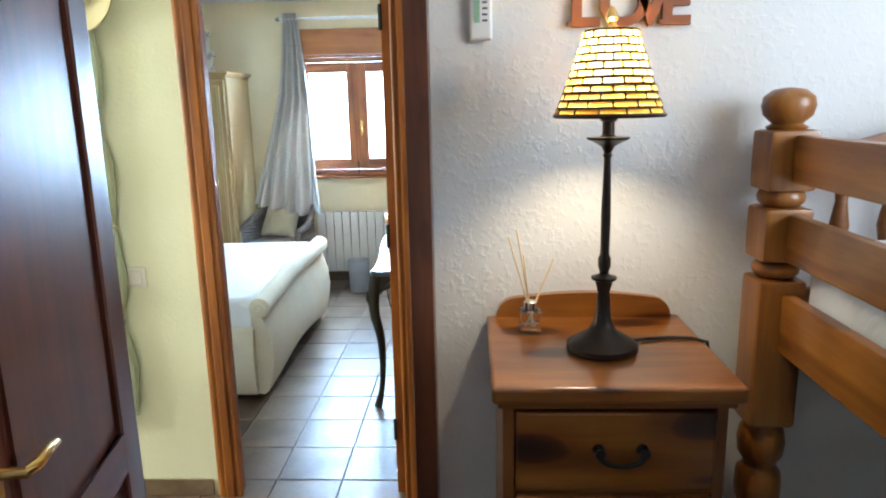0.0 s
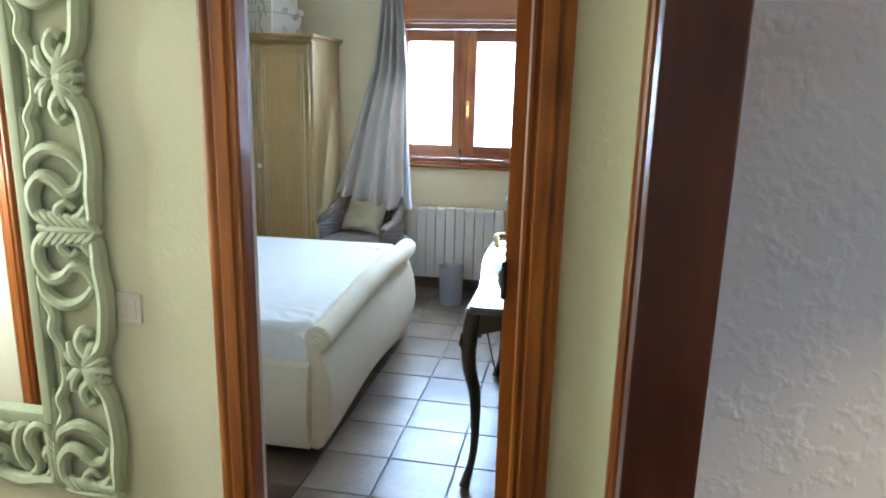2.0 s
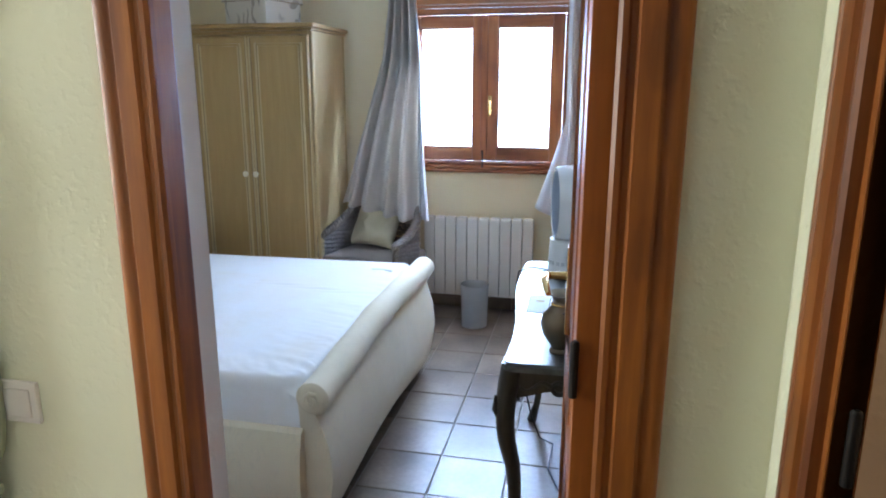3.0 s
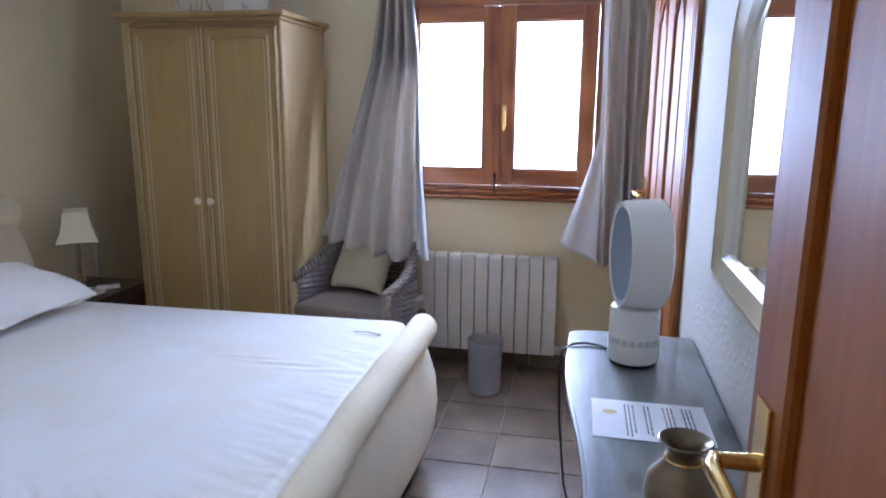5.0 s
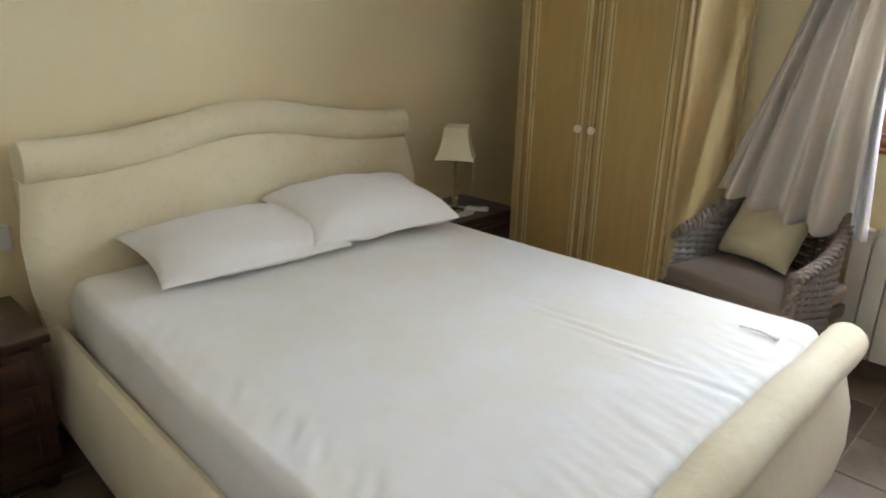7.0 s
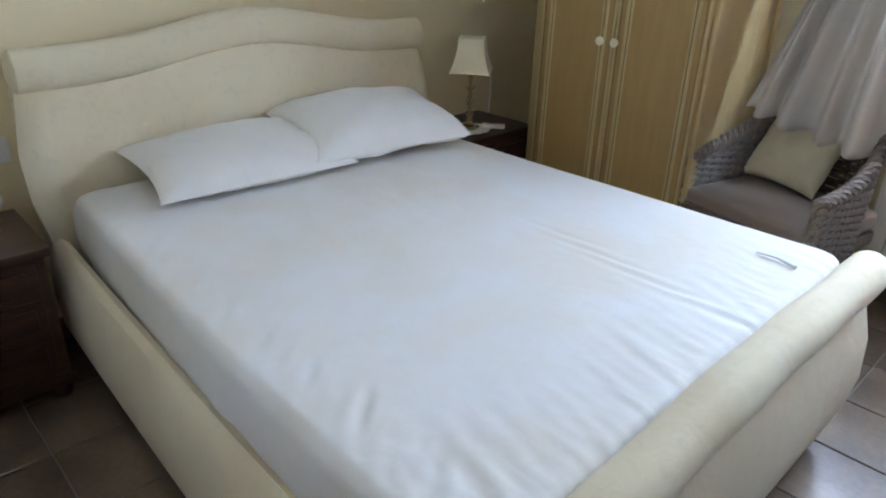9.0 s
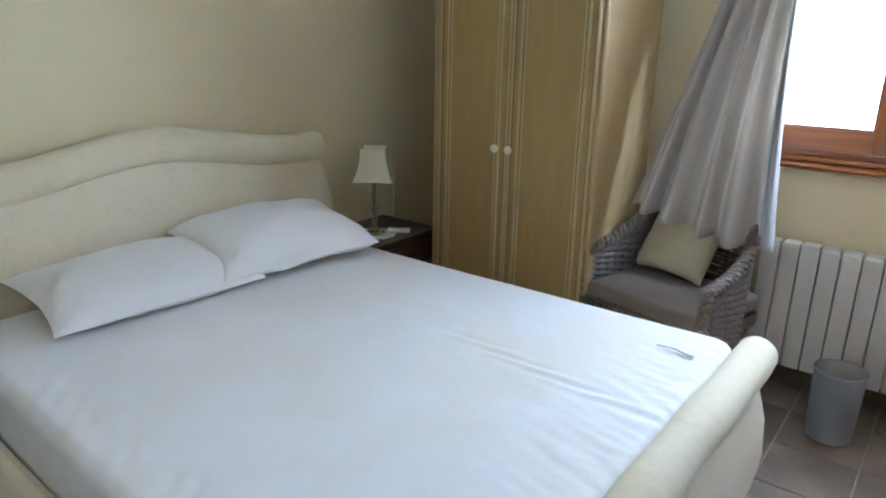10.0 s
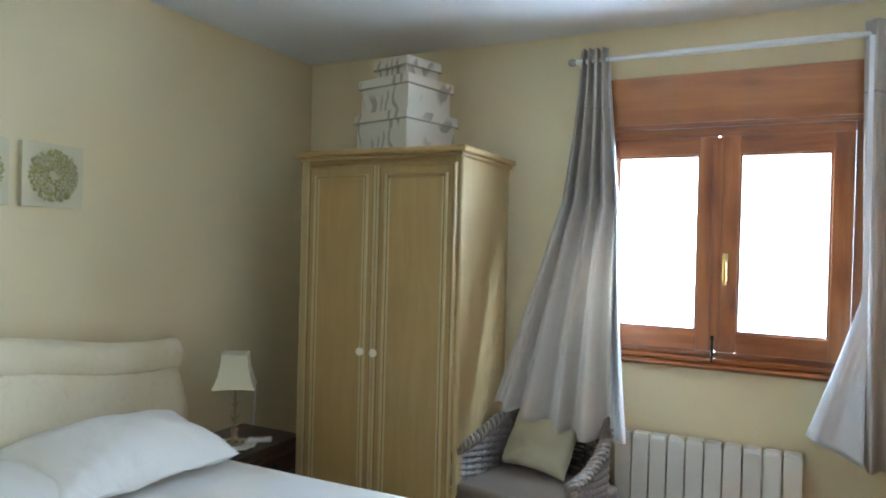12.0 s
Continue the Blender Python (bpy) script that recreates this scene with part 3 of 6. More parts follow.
for s0, s1, p0, p1 in ((-0.903, -0.455, -0.877, -0.529), (-0.451, 0.048, -0.369, -0.027)):
    sash = part("casement", cube(s0, p0, F0 - 0.018, F0 + 0.03, 1.033, 1.952, bevel=0.005), PINE_Z, win)
    part("stile", cube(p1, s1, F0 - 0.018, F0 + 0.03, 1.033, 1.952, bevel=0.005), PINE_Z, sash)
    part("rail", cube(p0, p1, F0 - 0.0165, F0 + 0.03, 1.033, 1.117, bevel=0.003), PINE_X, sash)
    part("rail", cube(p0, p1, F0 - 0.0165, F0 + 0.03, 1.877, 1.952, bevel=0.003), PINE_X, sash)
    for q in ((p0, p0 + 0.01, 1.117, 1.877), (p1 - 0.01, p1, 1.117, 1.877), (p0 + 0.01, p1 - 0.01, 1.117, 1.127), (p0 + 0.01, p1 - 0.01, 1.867, 1.877)):
        part("bead", cube(q[0], q[1], F0 - 0.006, F0 + 0.012, q[2], q[3], bevel=0.003), PINE_Z, sash)
    pane = part("pane", cube(p0, p1, F0 + 0.012, F0 + 0.016, 1.117, 1.877), GLASS, sash, smooth=False)
    pane.visible_shadow = False
cover = part("cover_strip", cube(-0.476, -0.432, F0 - 0.030, F0 - 0.018, 1.04, 1.945, bevel=0.005), PINE_Z, win)
hd = part("handle_plate", cube(-0.428, -0.404, F0 - 0.024, F0 - 0.018, 1.335, 1.455, bevel=0.003), BRASS, win, "brass window handle")
part("lever", tube(bmesh.new(), [(-0.416, F0 - 0.02, 1.42), (-0.416, F0 - 0.05, 1.42), (-0.416, F0 - 0.058, 1.40), (-0.416, F0 - 0.056, 1.355), (-0.416, F0 - 0.05, 1.325)], [0.008, 0.008, 0.009, 0.008, 0.006], 10), BRASS, hd)
part("bolt", tube(bmesh.new(), [(-0.458, F0 - 0.034, 0.99), (-0.458, F0 - 0.036, 1.08), (-0.458, F0 - 0.05, 1.10)], [0.005, 0.005, 0.008], 8), IRON, win)

# ---- curtains ----
rod = thing("curtain_rod", (-0.4, 6.40, 2.30), "white metal curtain rod above the window", "curtain rod")
part("pole", tube(bmesh.new(), [(-1.07, 6.40, 2.312), (0.35, 6.40, 2.312)], 0.011, 14), WHITE_PLASTIC, rod)
part("sleeve", tube(bmesh.new(), [(-0.75, 6.40, 2.312), (0.0, 6.40, 2.312)], 0.014, 14), WHITE_PLASTIC, rod)
part("finial", lathe(bmesh.new(), [(0.004, 0), (0.016, 0.006), (0.020, 0.018), (0.016, 0.030), (0.004, 0.036)], 16, (-1.088, 6.40, 2.294)), mat("clear_finial", (0.8, 0.8, 0.82), 0.1, Transmission_Weight=0.6), rod)
part("bracket", tube(bmesh.new(), [(-1.05, FAR, 2.29), (-1.05, 6.43, 2.29), (-1.05, 6.40, 2.305)], 0.008, 8), WHITE_PLASTIC, rod)


def curtain(name, label, top, foot, z0, z1, folds, depth, sway, seed, droop=0.0):
    """A gathered curtain: top and foot are its (from, to) in x."""
    c = thing(name, ((top[0] + top[1]) / 2, 6.40, z0), label, "curtain", "curtains at the window")

    def f(u, v):
        k = v ** 1.15
        x = (top[0] + (top[1] - top[0]) * u) * (1 - k) + (foot[0] + (foot[1] - foot[0]) * u) * k
        a = 0.55 + 0.45 * min(1, v * 1.3)
        wave = math.sin(2 * math.pi * folds * u + 0.5 * math.sin(2.2 * v + seed) + 0.7 * math.sin(4 * u + seed))
        y = 6.40 + depth * a * math.copysign(abs(wave) ** 0.8, wave) - 0.012
        y += 0.12 * depth * math.sin(2 * math.pi * folds * 2.3 * u + seed + 1.5 * v) * max(0, 1 - 1.4 * v)
        y += sway(u, v)
        if v < 0.03:
            y = 6.40 + (y - 6.40) * 0.7 - 0.012
        x += 0.012 * v * math.sin(2 * math.pi * folds * u * 0.5 + seed)
        z = z1 + (z0 - z1) * v - droop * (1 - u) ** 2 * v ** 4 + (0.015 * math.sin(5 * u + seed) + 0.006 * math.sin(2 * math.pi * folds * u)) * v
        return (x, y, z)
    bm = bmesh.new()
    sheet(bm, 150, 60, f)
    thicken(part("drape", bm, CURTAIN, c), 0.002)
    bm = bmesh.new()
    sheet(bm, 150, 2, lambda u, v: Vector(f(u, 0.158 + 0.004 * v)) + Vector((0, -0.0035, 0)))
    part("header_seam", bm, SEAM, c)
    return c, f


cl, fl = curtain("curtain", "grey-beige lined curtain gathered beside the window, draped over the armchair", (-1.045, -0.92), (-1.305, -0.795), 0.705, 2.36, 4.6, 0.050, lambda u, v: -0.345 * max(0, (v - 0.42) / 0.58) ** 0.9 * (1 - 0.08 * u) + 0.035 * min(1, 5 * v) * max(0, 1 - max(0, (v - 0.4) / 0.35)), 0.4, -0.075)
bm = bmesh.new()
sheet(bm, 10, 60, lambda u, v: Vector(fl(1.0, 0.06 + 0.94 * v)) + Vector((-0.012 + u * (0.012 + 0.05 * v * v), 0.03 + 0.02 * math.sin(6 * u), 0)))
thicken(part("lining", bm, LINING, cl, "white lining at the edge"), 0.002)
cr, fr = curtain("curtain", "grey-beige lined curtain hanging between window and closet", (0.06, 0.275), (0.085, 0.285), 0.645, 2.36, 3.5, 0.034, lambda u, v: 0.0, 2.2)
bm = bmesh.new()


def flare(u, v):
    w = max(0.0, (v - 0.64) / 0.36)
    x = 0.075 + 0.02 * u - 0.175 * w ** 1.1 * (1 - u) - 0.015 * math.sin(math.pi * u) * w
    return (x, 6.372 + 0.018 * w * math.sin(8 * u + 3 * v), 2.3 - v * (2.3 - 0.655 - 0.095 * (1 - u)))


sheet(bm, 14, 60, flare)
thicken(part("lining", bm, LINING, cr, "white lining turned outwards"), 0.002)

# ---- radiator and bin ----
rad = thing("radiator", (-0.475, 6.44, 0.115), "white aluminium radiator with ten sections under the window", "radiator")
for i in range(10):
    x = -0.845 + i * 0.0742
    b = bmesh.new()
    box(b, x + 0.0028, x + 0.0714, 6.385, 6.392, 0.118, 0.645, bevel=0.003)
    for e in (0.0035, 0.0685):
        box(b, x + e, x + e + 0.002, 6.391, 6.458, 0.122, 0.63)
    box(b, x + 0.030, x + 0.044, 6.392, 6.455, 0.135, 0.63)
    box(b, x + 0.004, x + 0.070, 6.390, 6.46, 0.615, 0.658, bevel=0.012)
    part("section", b, ENAMEL, rad)
part("pipe", tube(bmesh.new(), [(-0.855, 6.43, 0.155), (-0.89, 6.43, 0.155), (-0.90, 6.43, 0.145), (-0.90, 6.43, 0.02)], 0.008, 8), ENAMEL, rad)
part("valve", tube(bmesh.new(), [(-0.865, 6.43, 0.155), (-0.895, 6.41, 0.155), (-0.90, 6.37, 0.155)], [0.012, 0.014, 0.018], 12), WHITE_PLASTIC, rad)
for x in (-0.7, -0.25):
    part("bracket", cube(x, x + 0.02, 6.45, 6.5, 0.35, 0.38), ENAMEL, rad)
part("valve", tube(bmesh.new(), [(-0.105, 6.43, 0.155), (-0.085, 6.42, 0.155), (-0.06, 6.40, 0.155)], [0.010, 0.012, 0.016], 12), WHITE_PLASTIC, rad)

wb = thing("waste_bin", (-0.448, 6.13, 0), "small frosted translucent plastic waste bin on the tiles", "bin")
bb = bmesh.new()
lathe(bb, [(0.076, 0.0), (0.081, 0.004), (0.089, 0.268), (0.092, 0.274), (0.092, 0.28), (0.088, 0.281), (0.085, 0.275), (0.077, 0.008)], 40, (-0.448, 6.13, 0))
part("body", bb, FROST, wb)

# ---- bed ----
bed = thing("bed", (-1.55, 4.64, 0), "cream suede upholstered sleigh bed with rolled ends", "bed")
Y0, Y1 = 3.862, 5.455


def slab_section(y, pts, z_of):
    return [(x, y, z_of(z, y)) for x, z in pts]


def loft(bm, sections):
    rows = [[bm.verts.new(p) for p in s] for s in sections]
    n = len(rows[0])
    for a, b in zip(rows, rows[1:]):
        for i in range(n):
            bm.faces.new((a[i], a[(i + 1) % n], b[(i + 1) % n], b[i]))
    bm.faces.new(rows[0][::-1])
    bm.faces.new(rows[-1])
    bmesh.ops.recalc_face_normals(bm, faces=bm.faces)
    return bm


N = 28
ys = [Y0 + (Y1 - Y0) * i / N for i in range(N + 1)]
HC = 4.685                                           # middle of the headboard


def crest(y):
    """Height of the seam under the padded roll of the headboard."""
    t = min(max((y - HC) / 0.79, -1), 1)
    return 0.898 + 0.080 * (0.5 + 0.5 * math.cos(math.pi * t)) ** 1.7


def flank(y, z):
    """The headboard widens towards the mattress."""
    return HC + (y - HC) * (0.985 + 0.075 * math.exp(-((z - 0.66) / 0.24) ** 2))


hys = [HC - 0.79 + 1.58 * i / 40 for i in range(41)]
hb = bmesh.new()
BODY = [(-2.64, 0.05), (-2.545, 0.05), (-2.515, 0.22), (-2.500, 0.42), (-2.495, 0.58), (-2.505, 0.72), (-2.525, 0.84), (-2.545, 0.895), (-2.575, 0.90), (-2.64, 0.90)]
loft(hb, [[(x + (0.022 if i in (0, 40) and x > -2.6 else 0) * -1, flank(y, z), z if z < 0.5 else 0.5 + (z - 0.5) * (crest(y) - 0.5) / 0.395) for x, z in BODY] for i, y in enumerate(hys)])
part("headboard", hb, SUEDE, bed)
hr = bmesh.new()
ROLL = [(0.052 * math.cos(a), 0.066 * math.sin(a)) for a in [2 * math.pi * k / 22 for k in range(22)]]
ends = [hys[0] - 0.012] + hys + [hys[-1] + 0.012]
loft(hr, [[(-2.570 + p * k + 0.004 * noise.noise((y * 5, q * 9, 0.5)), flank(y, 0.95), crest(y) + 0.060 + q * k + 0.004 * noise.noise((y * 4, p * 9, 2.5))) for p, q in ROLL] for y, k in zip(ends, [0.72] + [1.0] * 41 + [0.72])])
part("headboard_roll", hr, SUEDE, bed)
fb = bmesh.new()
FOOT = [(-0.655, 0.06), (-0.60, 0.05), (-0.575, 0.07), (-0.55, 0.16), (-0.535, 0.27), (-0.545, 0.38), (-0.575, 0.47), (-0.60, 0.53), (-0.645, 0.53), (-0.64, 0.44), (-0.635, 0.3)]
Y2 = 5.36
fys = [Y0 + (Y2 - Y0) * i / N for i in range(N + 1)]


def foot_z(z, y):
    t = (y - Y0) / (Y2 - Y0)
    rise = 0.030 * (0.5 - 0.5 * math.cos(2 * math.pi * t)) + 0.045 * t - 0.014
    skirt = 0.05 * (0.5 - 0.5 * math.cos(2 * math.pi * t))
    return z + rise * max(0, (z - 0.2) / 0.35) + (skirt if z < 0.1 else 0)


loft(fb, [slab_section(y, FOOT, foot_z) for y in fys])
part("footboard", fb, SUEDE, bed)
fr2 = bmesh.new()
tube(fr2, [(-0.594, y, foot_z(0.555, y)) for y in [Y0 - 0.012] + fys + [Y2 + 0.012]], [0.040] + [0.056 + 0.002 * math.sin(17 * y) for y in fys] + [0.040], 20)
roll = part("footboard_roll", fr2, SUEDE, bed)
for k, y in ((-1, Y0 - 0.012), (1, Y2 + 0.012)):
    ro = bmesh.new()
    z = foot_z(0.555, y)
    tube(ro, [(-0.594 + (0.032 - 0.003 * i) * math.cos(0.9 * i), y + k * 0.004, z + (0.032 - 0.003 * i) * math.sin(0.9 * i)) for i in range(10)], 0.0065, 6)
    part("rosette", ro, SUEDE, roll)
for k, y_end in ((1, Y0 - 0.030), (-1, Y1 - 0.01)):
    sr = bmesh.new()
    secs = []
    for i in range(21):
        x = -2.53 + i * (1.90 / 20)
        y = y_end + k * 0.045 * (1 - i / 20) ** 1.8
        secs.append([(x, y + k * 0.06, 0.07), (x, y + k * 0.005, 0.06), (x, y - k * 0.012, 0.12), (x, y - k * 0.02, 0.24), (x, y - k * 0.01, 0.36), (x, y + k * 0.008, 0.42 + 0.004 * math.sin(6 * x)), (x, y + k * 0.03, 0.435), (x, y + k * 0.052, 0.42), (x, y + k * 0.06, 0.36)])
    loft(sr, secs)
    part("side_rail", sr, SUEDE, bed)
part("bed_base", cube(-2.5, -0.66, Y0 + 0.075, Y1 - 0.075, 0.14, 0.26, bevel=0.01), BASE_GREY, bed)

ma = thing("mattress", (-1.55, 4.64, 0.26), "mattress in a white wrinkled fitted sheet on the bed", "mattress")


def pillowy(nx, ny, f):
    bm = bmesh.new()
    top = sheet(bm, nx, ny, lambda u, v: f(u, v, 1))
    bot = sheet(bm, nx, ny, lambda u, v: f(u, v, -1))
    bmesh.ops.remove_doubles(bm, verts=bm.verts, dist=0.0006)
    bmesh.ops.recalc_face_normals(bm, faces=bm.faces)
    return bm


MX0, MX1, MY0, MY1 = -2.49, -0.652, 3.955, 5.392


def mattress_top(u, v):
    x, y = MX0 + (MX1 - MX0) * u, MY0 + (MY1 - MY0) * v
    y -= 0.075 * (1 - v) * (1 - (1 - u) ** 2)
    ex, ey = min(u, 1 - u) * (MX1 - MX0), min(v, 1 - v) * (MY1 - MY0)
    e = min(ex, ey)
    z = 0.588 + 0.012 * u * v
    z += 0.005 * noise.noise((x * 1.8, y * 1.8, 0.3)) + 0.0012 * noise.noise((x * 5, y * 4, 4.0))
    near_foot = max(0, 1 - (MX1 - x) / 0.30)
    z += 0.0050 * near_foot * noise.noise((x * 6, y * 30 + x * 8, 1.0)) + 0.004 * near_foot ** 3 * noise.noise((x * 8, y * 60, 6.0))
    soft = noise.noise((x * 1.5 + y * 7, y * 2.4 - x, 9.0))
    z += 0.0013 * max(0, soft - 0.1) * math.sin(46 * (y + 0.25 * x) + 3 * soft)
    near_side = max(0, 1 - (y - MY0) / 0.20)
    ruche = math.exp(-((x + 1.05) / 0.42) ** 2)
    z += 0.0030 * near_side * noise.noise((x * 16 + y * 18, y * 5, 2.0)) + 0.0065 * ruche * math.exp(-((y - 4.00) / 0.045) ** 2) * noise.noise((x * 30 + y * 22, y * 9, 3.0))
    crease = math.exp(-((y - 4.86 - 0.05 * math.sin(3 * x)) / 0.03) ** 2) * max(0, min(1, (x + 1.55) * 2.5))
    z += 0.0032 * crease * math.sin(130 * (y - 0.08 * x) + 2 * noise.noise((x * 6, y * 6, 0)))
    r = 0.034
    cx, cy = min(u, 1 - u) * (MX1 - MX0), min(v, 1 - v) * (MY1 - MY0)
    if cx < 0.07 and cy < 0.07:
        e = 0.07 - math.hypot(0.07 - cx, 0.07 - cy)
        z -= max(0.0, -e) * 1.2
        e = max(0.0, e)
    if e < r:
        z -= r - math.sqrt(max(0, r * r - (r - e) ** 2))
    return x, y, z


bm = bmesh.new()
NX, NY = 230, 170


def warp(t, n=3.0):
    s = 2 * t - 1
    return 0.5 + 0.5 * math.copysign(1 - (1 - abs(s)) ** 1.25, s)


g = sheet(bm, NX, NY, lambda u, v: mattress_top(warp(u), warp(v)))
edge = [g[i][0] for i in range(NX + 1)] + [g[NX][j] for j in range(1, NY + 1)] + [g[i][NY] for i in range(NX - 1, -1, -1)] + [g[0][j] for j in range(NY - 1, 0, -1)]
prev = edge
for k, z in enumerate((0.50, 0.44, 0.38)):
    row = []
    for i, vtx in enumerate(edge):
        x, y, _ = vtx.co
        c = Vector((x + 1.576, (y - 4.64) * 1.3, 0)).normalized()
        a = 0.006 * noise.noise((x * 14, y * 14, z * 4)) + (0.002 if k < 2 else -0.004)
        row.append(bm.verts.new((x + c.x * a, y + c.y * a, z + 0.010 * noise.noise((x * 9, y * 9, 7)))))
    for i in range(len(edge)):
        j = (i + 1) % len(edge)
        bm.faces.new((prev[i], row[i], row[j], prev[j]))
    prev = row
bmesh.ops.recalc_face_normals(bm, faces=bm.faces)
part("fitted_sheet", bm, SHEET, ma)
part("core", cube(MX0 + 0.012, MX1 - 0.012, MY0 + 0.012, MY1 - 0.012, 0.26, 0.50, bevel=0.03), BASE_GREY, ma, "pale grey mattress side")
zp = bmesh.new()
tube(zp, [(-0.83, 5.20, 0.603), (-0.775, 5.205, 0.604), (-0.72, 5.185, 0.603)], [0.0025, 0.003, 0.006], 6)
part("zip_pull", zp, WHITE_PLASTIC, ma)


def pillow(at, rz, w, d, h, tilt, label, seed):
    p = thing("pillow", at, label, "pillow", "pillows on the bed", rz=rz, local=True)

    def f(u, v, s):
        a, b = 2 * u - 1, 2 * v - 1
        m = max(0.0, (1 - abs(a) ** 2.4) * (1 - abs(b) ** 2.4)) ** 0.5
        pinch = 1 - 0.07 * (1 - a * a) * abs(b) ** 3 - 0.0
        pinch2 = 1 - 0.09 * (1 - b * b) * abs(a) ** 3
        n = noise.noise((a * 2 + seed, b * 2, s)) * 0.012 + 0.006 * noise.noise((a * 6 + seed, b * 4, s)) * (1 - m * 0.5)
        z = s * h * (0.62 if s > 0 else 0.30) * m + n * min(1, m * 3) + 0.30 * h
        y = b * d / 2 * pinch
        return (a * w / 2 * pinch2, y, z + tilt * (b + 1) * 0.5 * d)
    part("case", pillowy(56, 40, f), PILLOW, p)
    return p


pillow((-2.285, 4.455, 0.590), 87, 0.70, 0.40, 0.125, 0.16, "white cotton pillow lying against the headboard", 1.0)
pillow((-2.255, 4.985, 0.600), 84, 0.68, 0.42, 0.17, 0.20, "plump white cotton pillow overlapping the other one", 5.0)

# ---- wardrobe ----
GLAZE = mat("brown_glaze_line", (0.20, 0.125, 0.05), 0.5)
BEAD = wood("pale_cream_beading", (0.55, 0.41, 0.20), (0.47, 0.34, 0.16), "z", 0.35, 0.0, 4.0, streak=0.2)
wd = thing("wardrobe", (-1.795, 6.12, 0), "limed cream two-door wardrobe with moulded top", "wardrobe")
WX0, WX1, WY0, WY1, WZ = -2.200, -1.390, 5.862, 6.41, 1.870
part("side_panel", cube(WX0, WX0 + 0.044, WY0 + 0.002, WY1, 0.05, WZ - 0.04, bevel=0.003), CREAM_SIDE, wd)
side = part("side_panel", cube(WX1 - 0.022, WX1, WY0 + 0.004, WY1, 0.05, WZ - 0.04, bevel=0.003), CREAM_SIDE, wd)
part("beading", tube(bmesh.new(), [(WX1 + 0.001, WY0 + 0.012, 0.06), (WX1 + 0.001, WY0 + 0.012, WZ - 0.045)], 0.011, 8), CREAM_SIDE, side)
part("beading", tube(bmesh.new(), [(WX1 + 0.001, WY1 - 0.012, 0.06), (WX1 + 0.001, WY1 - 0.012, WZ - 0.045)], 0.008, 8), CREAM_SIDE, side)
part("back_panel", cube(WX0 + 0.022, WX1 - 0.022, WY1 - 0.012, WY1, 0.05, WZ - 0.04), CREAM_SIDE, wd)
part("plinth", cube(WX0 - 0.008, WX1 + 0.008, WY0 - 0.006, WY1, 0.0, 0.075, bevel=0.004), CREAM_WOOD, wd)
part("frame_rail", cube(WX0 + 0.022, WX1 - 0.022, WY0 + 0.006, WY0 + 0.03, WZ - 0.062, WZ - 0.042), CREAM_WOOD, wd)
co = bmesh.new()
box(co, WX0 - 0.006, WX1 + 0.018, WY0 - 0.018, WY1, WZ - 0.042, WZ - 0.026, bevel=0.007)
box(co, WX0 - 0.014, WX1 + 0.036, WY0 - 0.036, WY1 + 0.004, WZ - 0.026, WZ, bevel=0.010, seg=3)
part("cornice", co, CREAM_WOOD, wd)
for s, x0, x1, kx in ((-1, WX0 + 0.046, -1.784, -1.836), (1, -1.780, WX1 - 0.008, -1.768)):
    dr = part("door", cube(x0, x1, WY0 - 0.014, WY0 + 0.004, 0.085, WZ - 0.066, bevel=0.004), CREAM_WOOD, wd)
    for i, r, m in ((0.007, 0.006, BEAD), (0.046, 0.0075, BEAD), (0.0555, 0.0035, GLAZE), (0.062, 0.0045, BEAD), (0.0145, 0.0030, GLAZE)):
        part("moulding", tube(bmesh.new(), [(x0 + i, WY0 - 0.0145, 0.085 + i), (x1 - i, WY0 - 0.0145, 0.085 + i), (x1 - i, WY0 - 0.0145, WZ - 0.066 - i), (x0 + i, WY0 - 0.0145, WZ - 0.066 - i)], r, 8, True), m, dr)
    kb = lathe(bmesh.new(), [(0.006, 0), (0.007, 0.010), (0.016, 0.016), (0.018, 0.024), (0.014, 0.031), (0.004, 0.034)], 18)
    bmesh.ops.rotate(kb, verts=kb.verts, cent=(0, 0, 0), matrix=Matrix.Rotation(radians(90), 3, "X"))
    bmesh.ops.translate(kb, verts=kb.verts, vec=(kx, WY0 - 0.014, 0.985))
    part("knob", kb, mat("cream_knob", (0.78, 0.70, 0.52), 0.3) if s < 0 else bpy.data.materials["cream_knob"], dr)

# ---- storage boxes on the wardrobe ----
BOX = cloth("floral_printed_card", (0.70, 0.65, 0.55), 500, 0.1, 0.04, 0.7)


def floral():
    m = BOX
    p = coords(m)
    v = node(m, "ShaderNodeTexVoronoi", Scale=9.0)
    v.feature = "SMOOTH_F1"
    w = node(m, "ShaderNodeTexWave", Scale=6.0, Distortion=12.0, Detail=1.5)
    link(m, p, "Vector", w, "Vector")
    link(m, p, "Vector", v, "Vector")
    a = ramp(m, w, "Fac", [(0.66, (0, 0, 0)), (0.78, (1, 1, 1))])
    b = ramp(m, v, "Distance", [(0.36, (1, 1, 1)), (0.50, (0, 0, 0))])
    k = mix(m, "MULTIPLY", 1.0, (a, "Color"), (b, "Color"))
    c = mix(m, "MIX", (k, 2), (0.68, 0.61, 0.48), (0.40, 0.34, 0.25))
    set_color(m, c, 2)


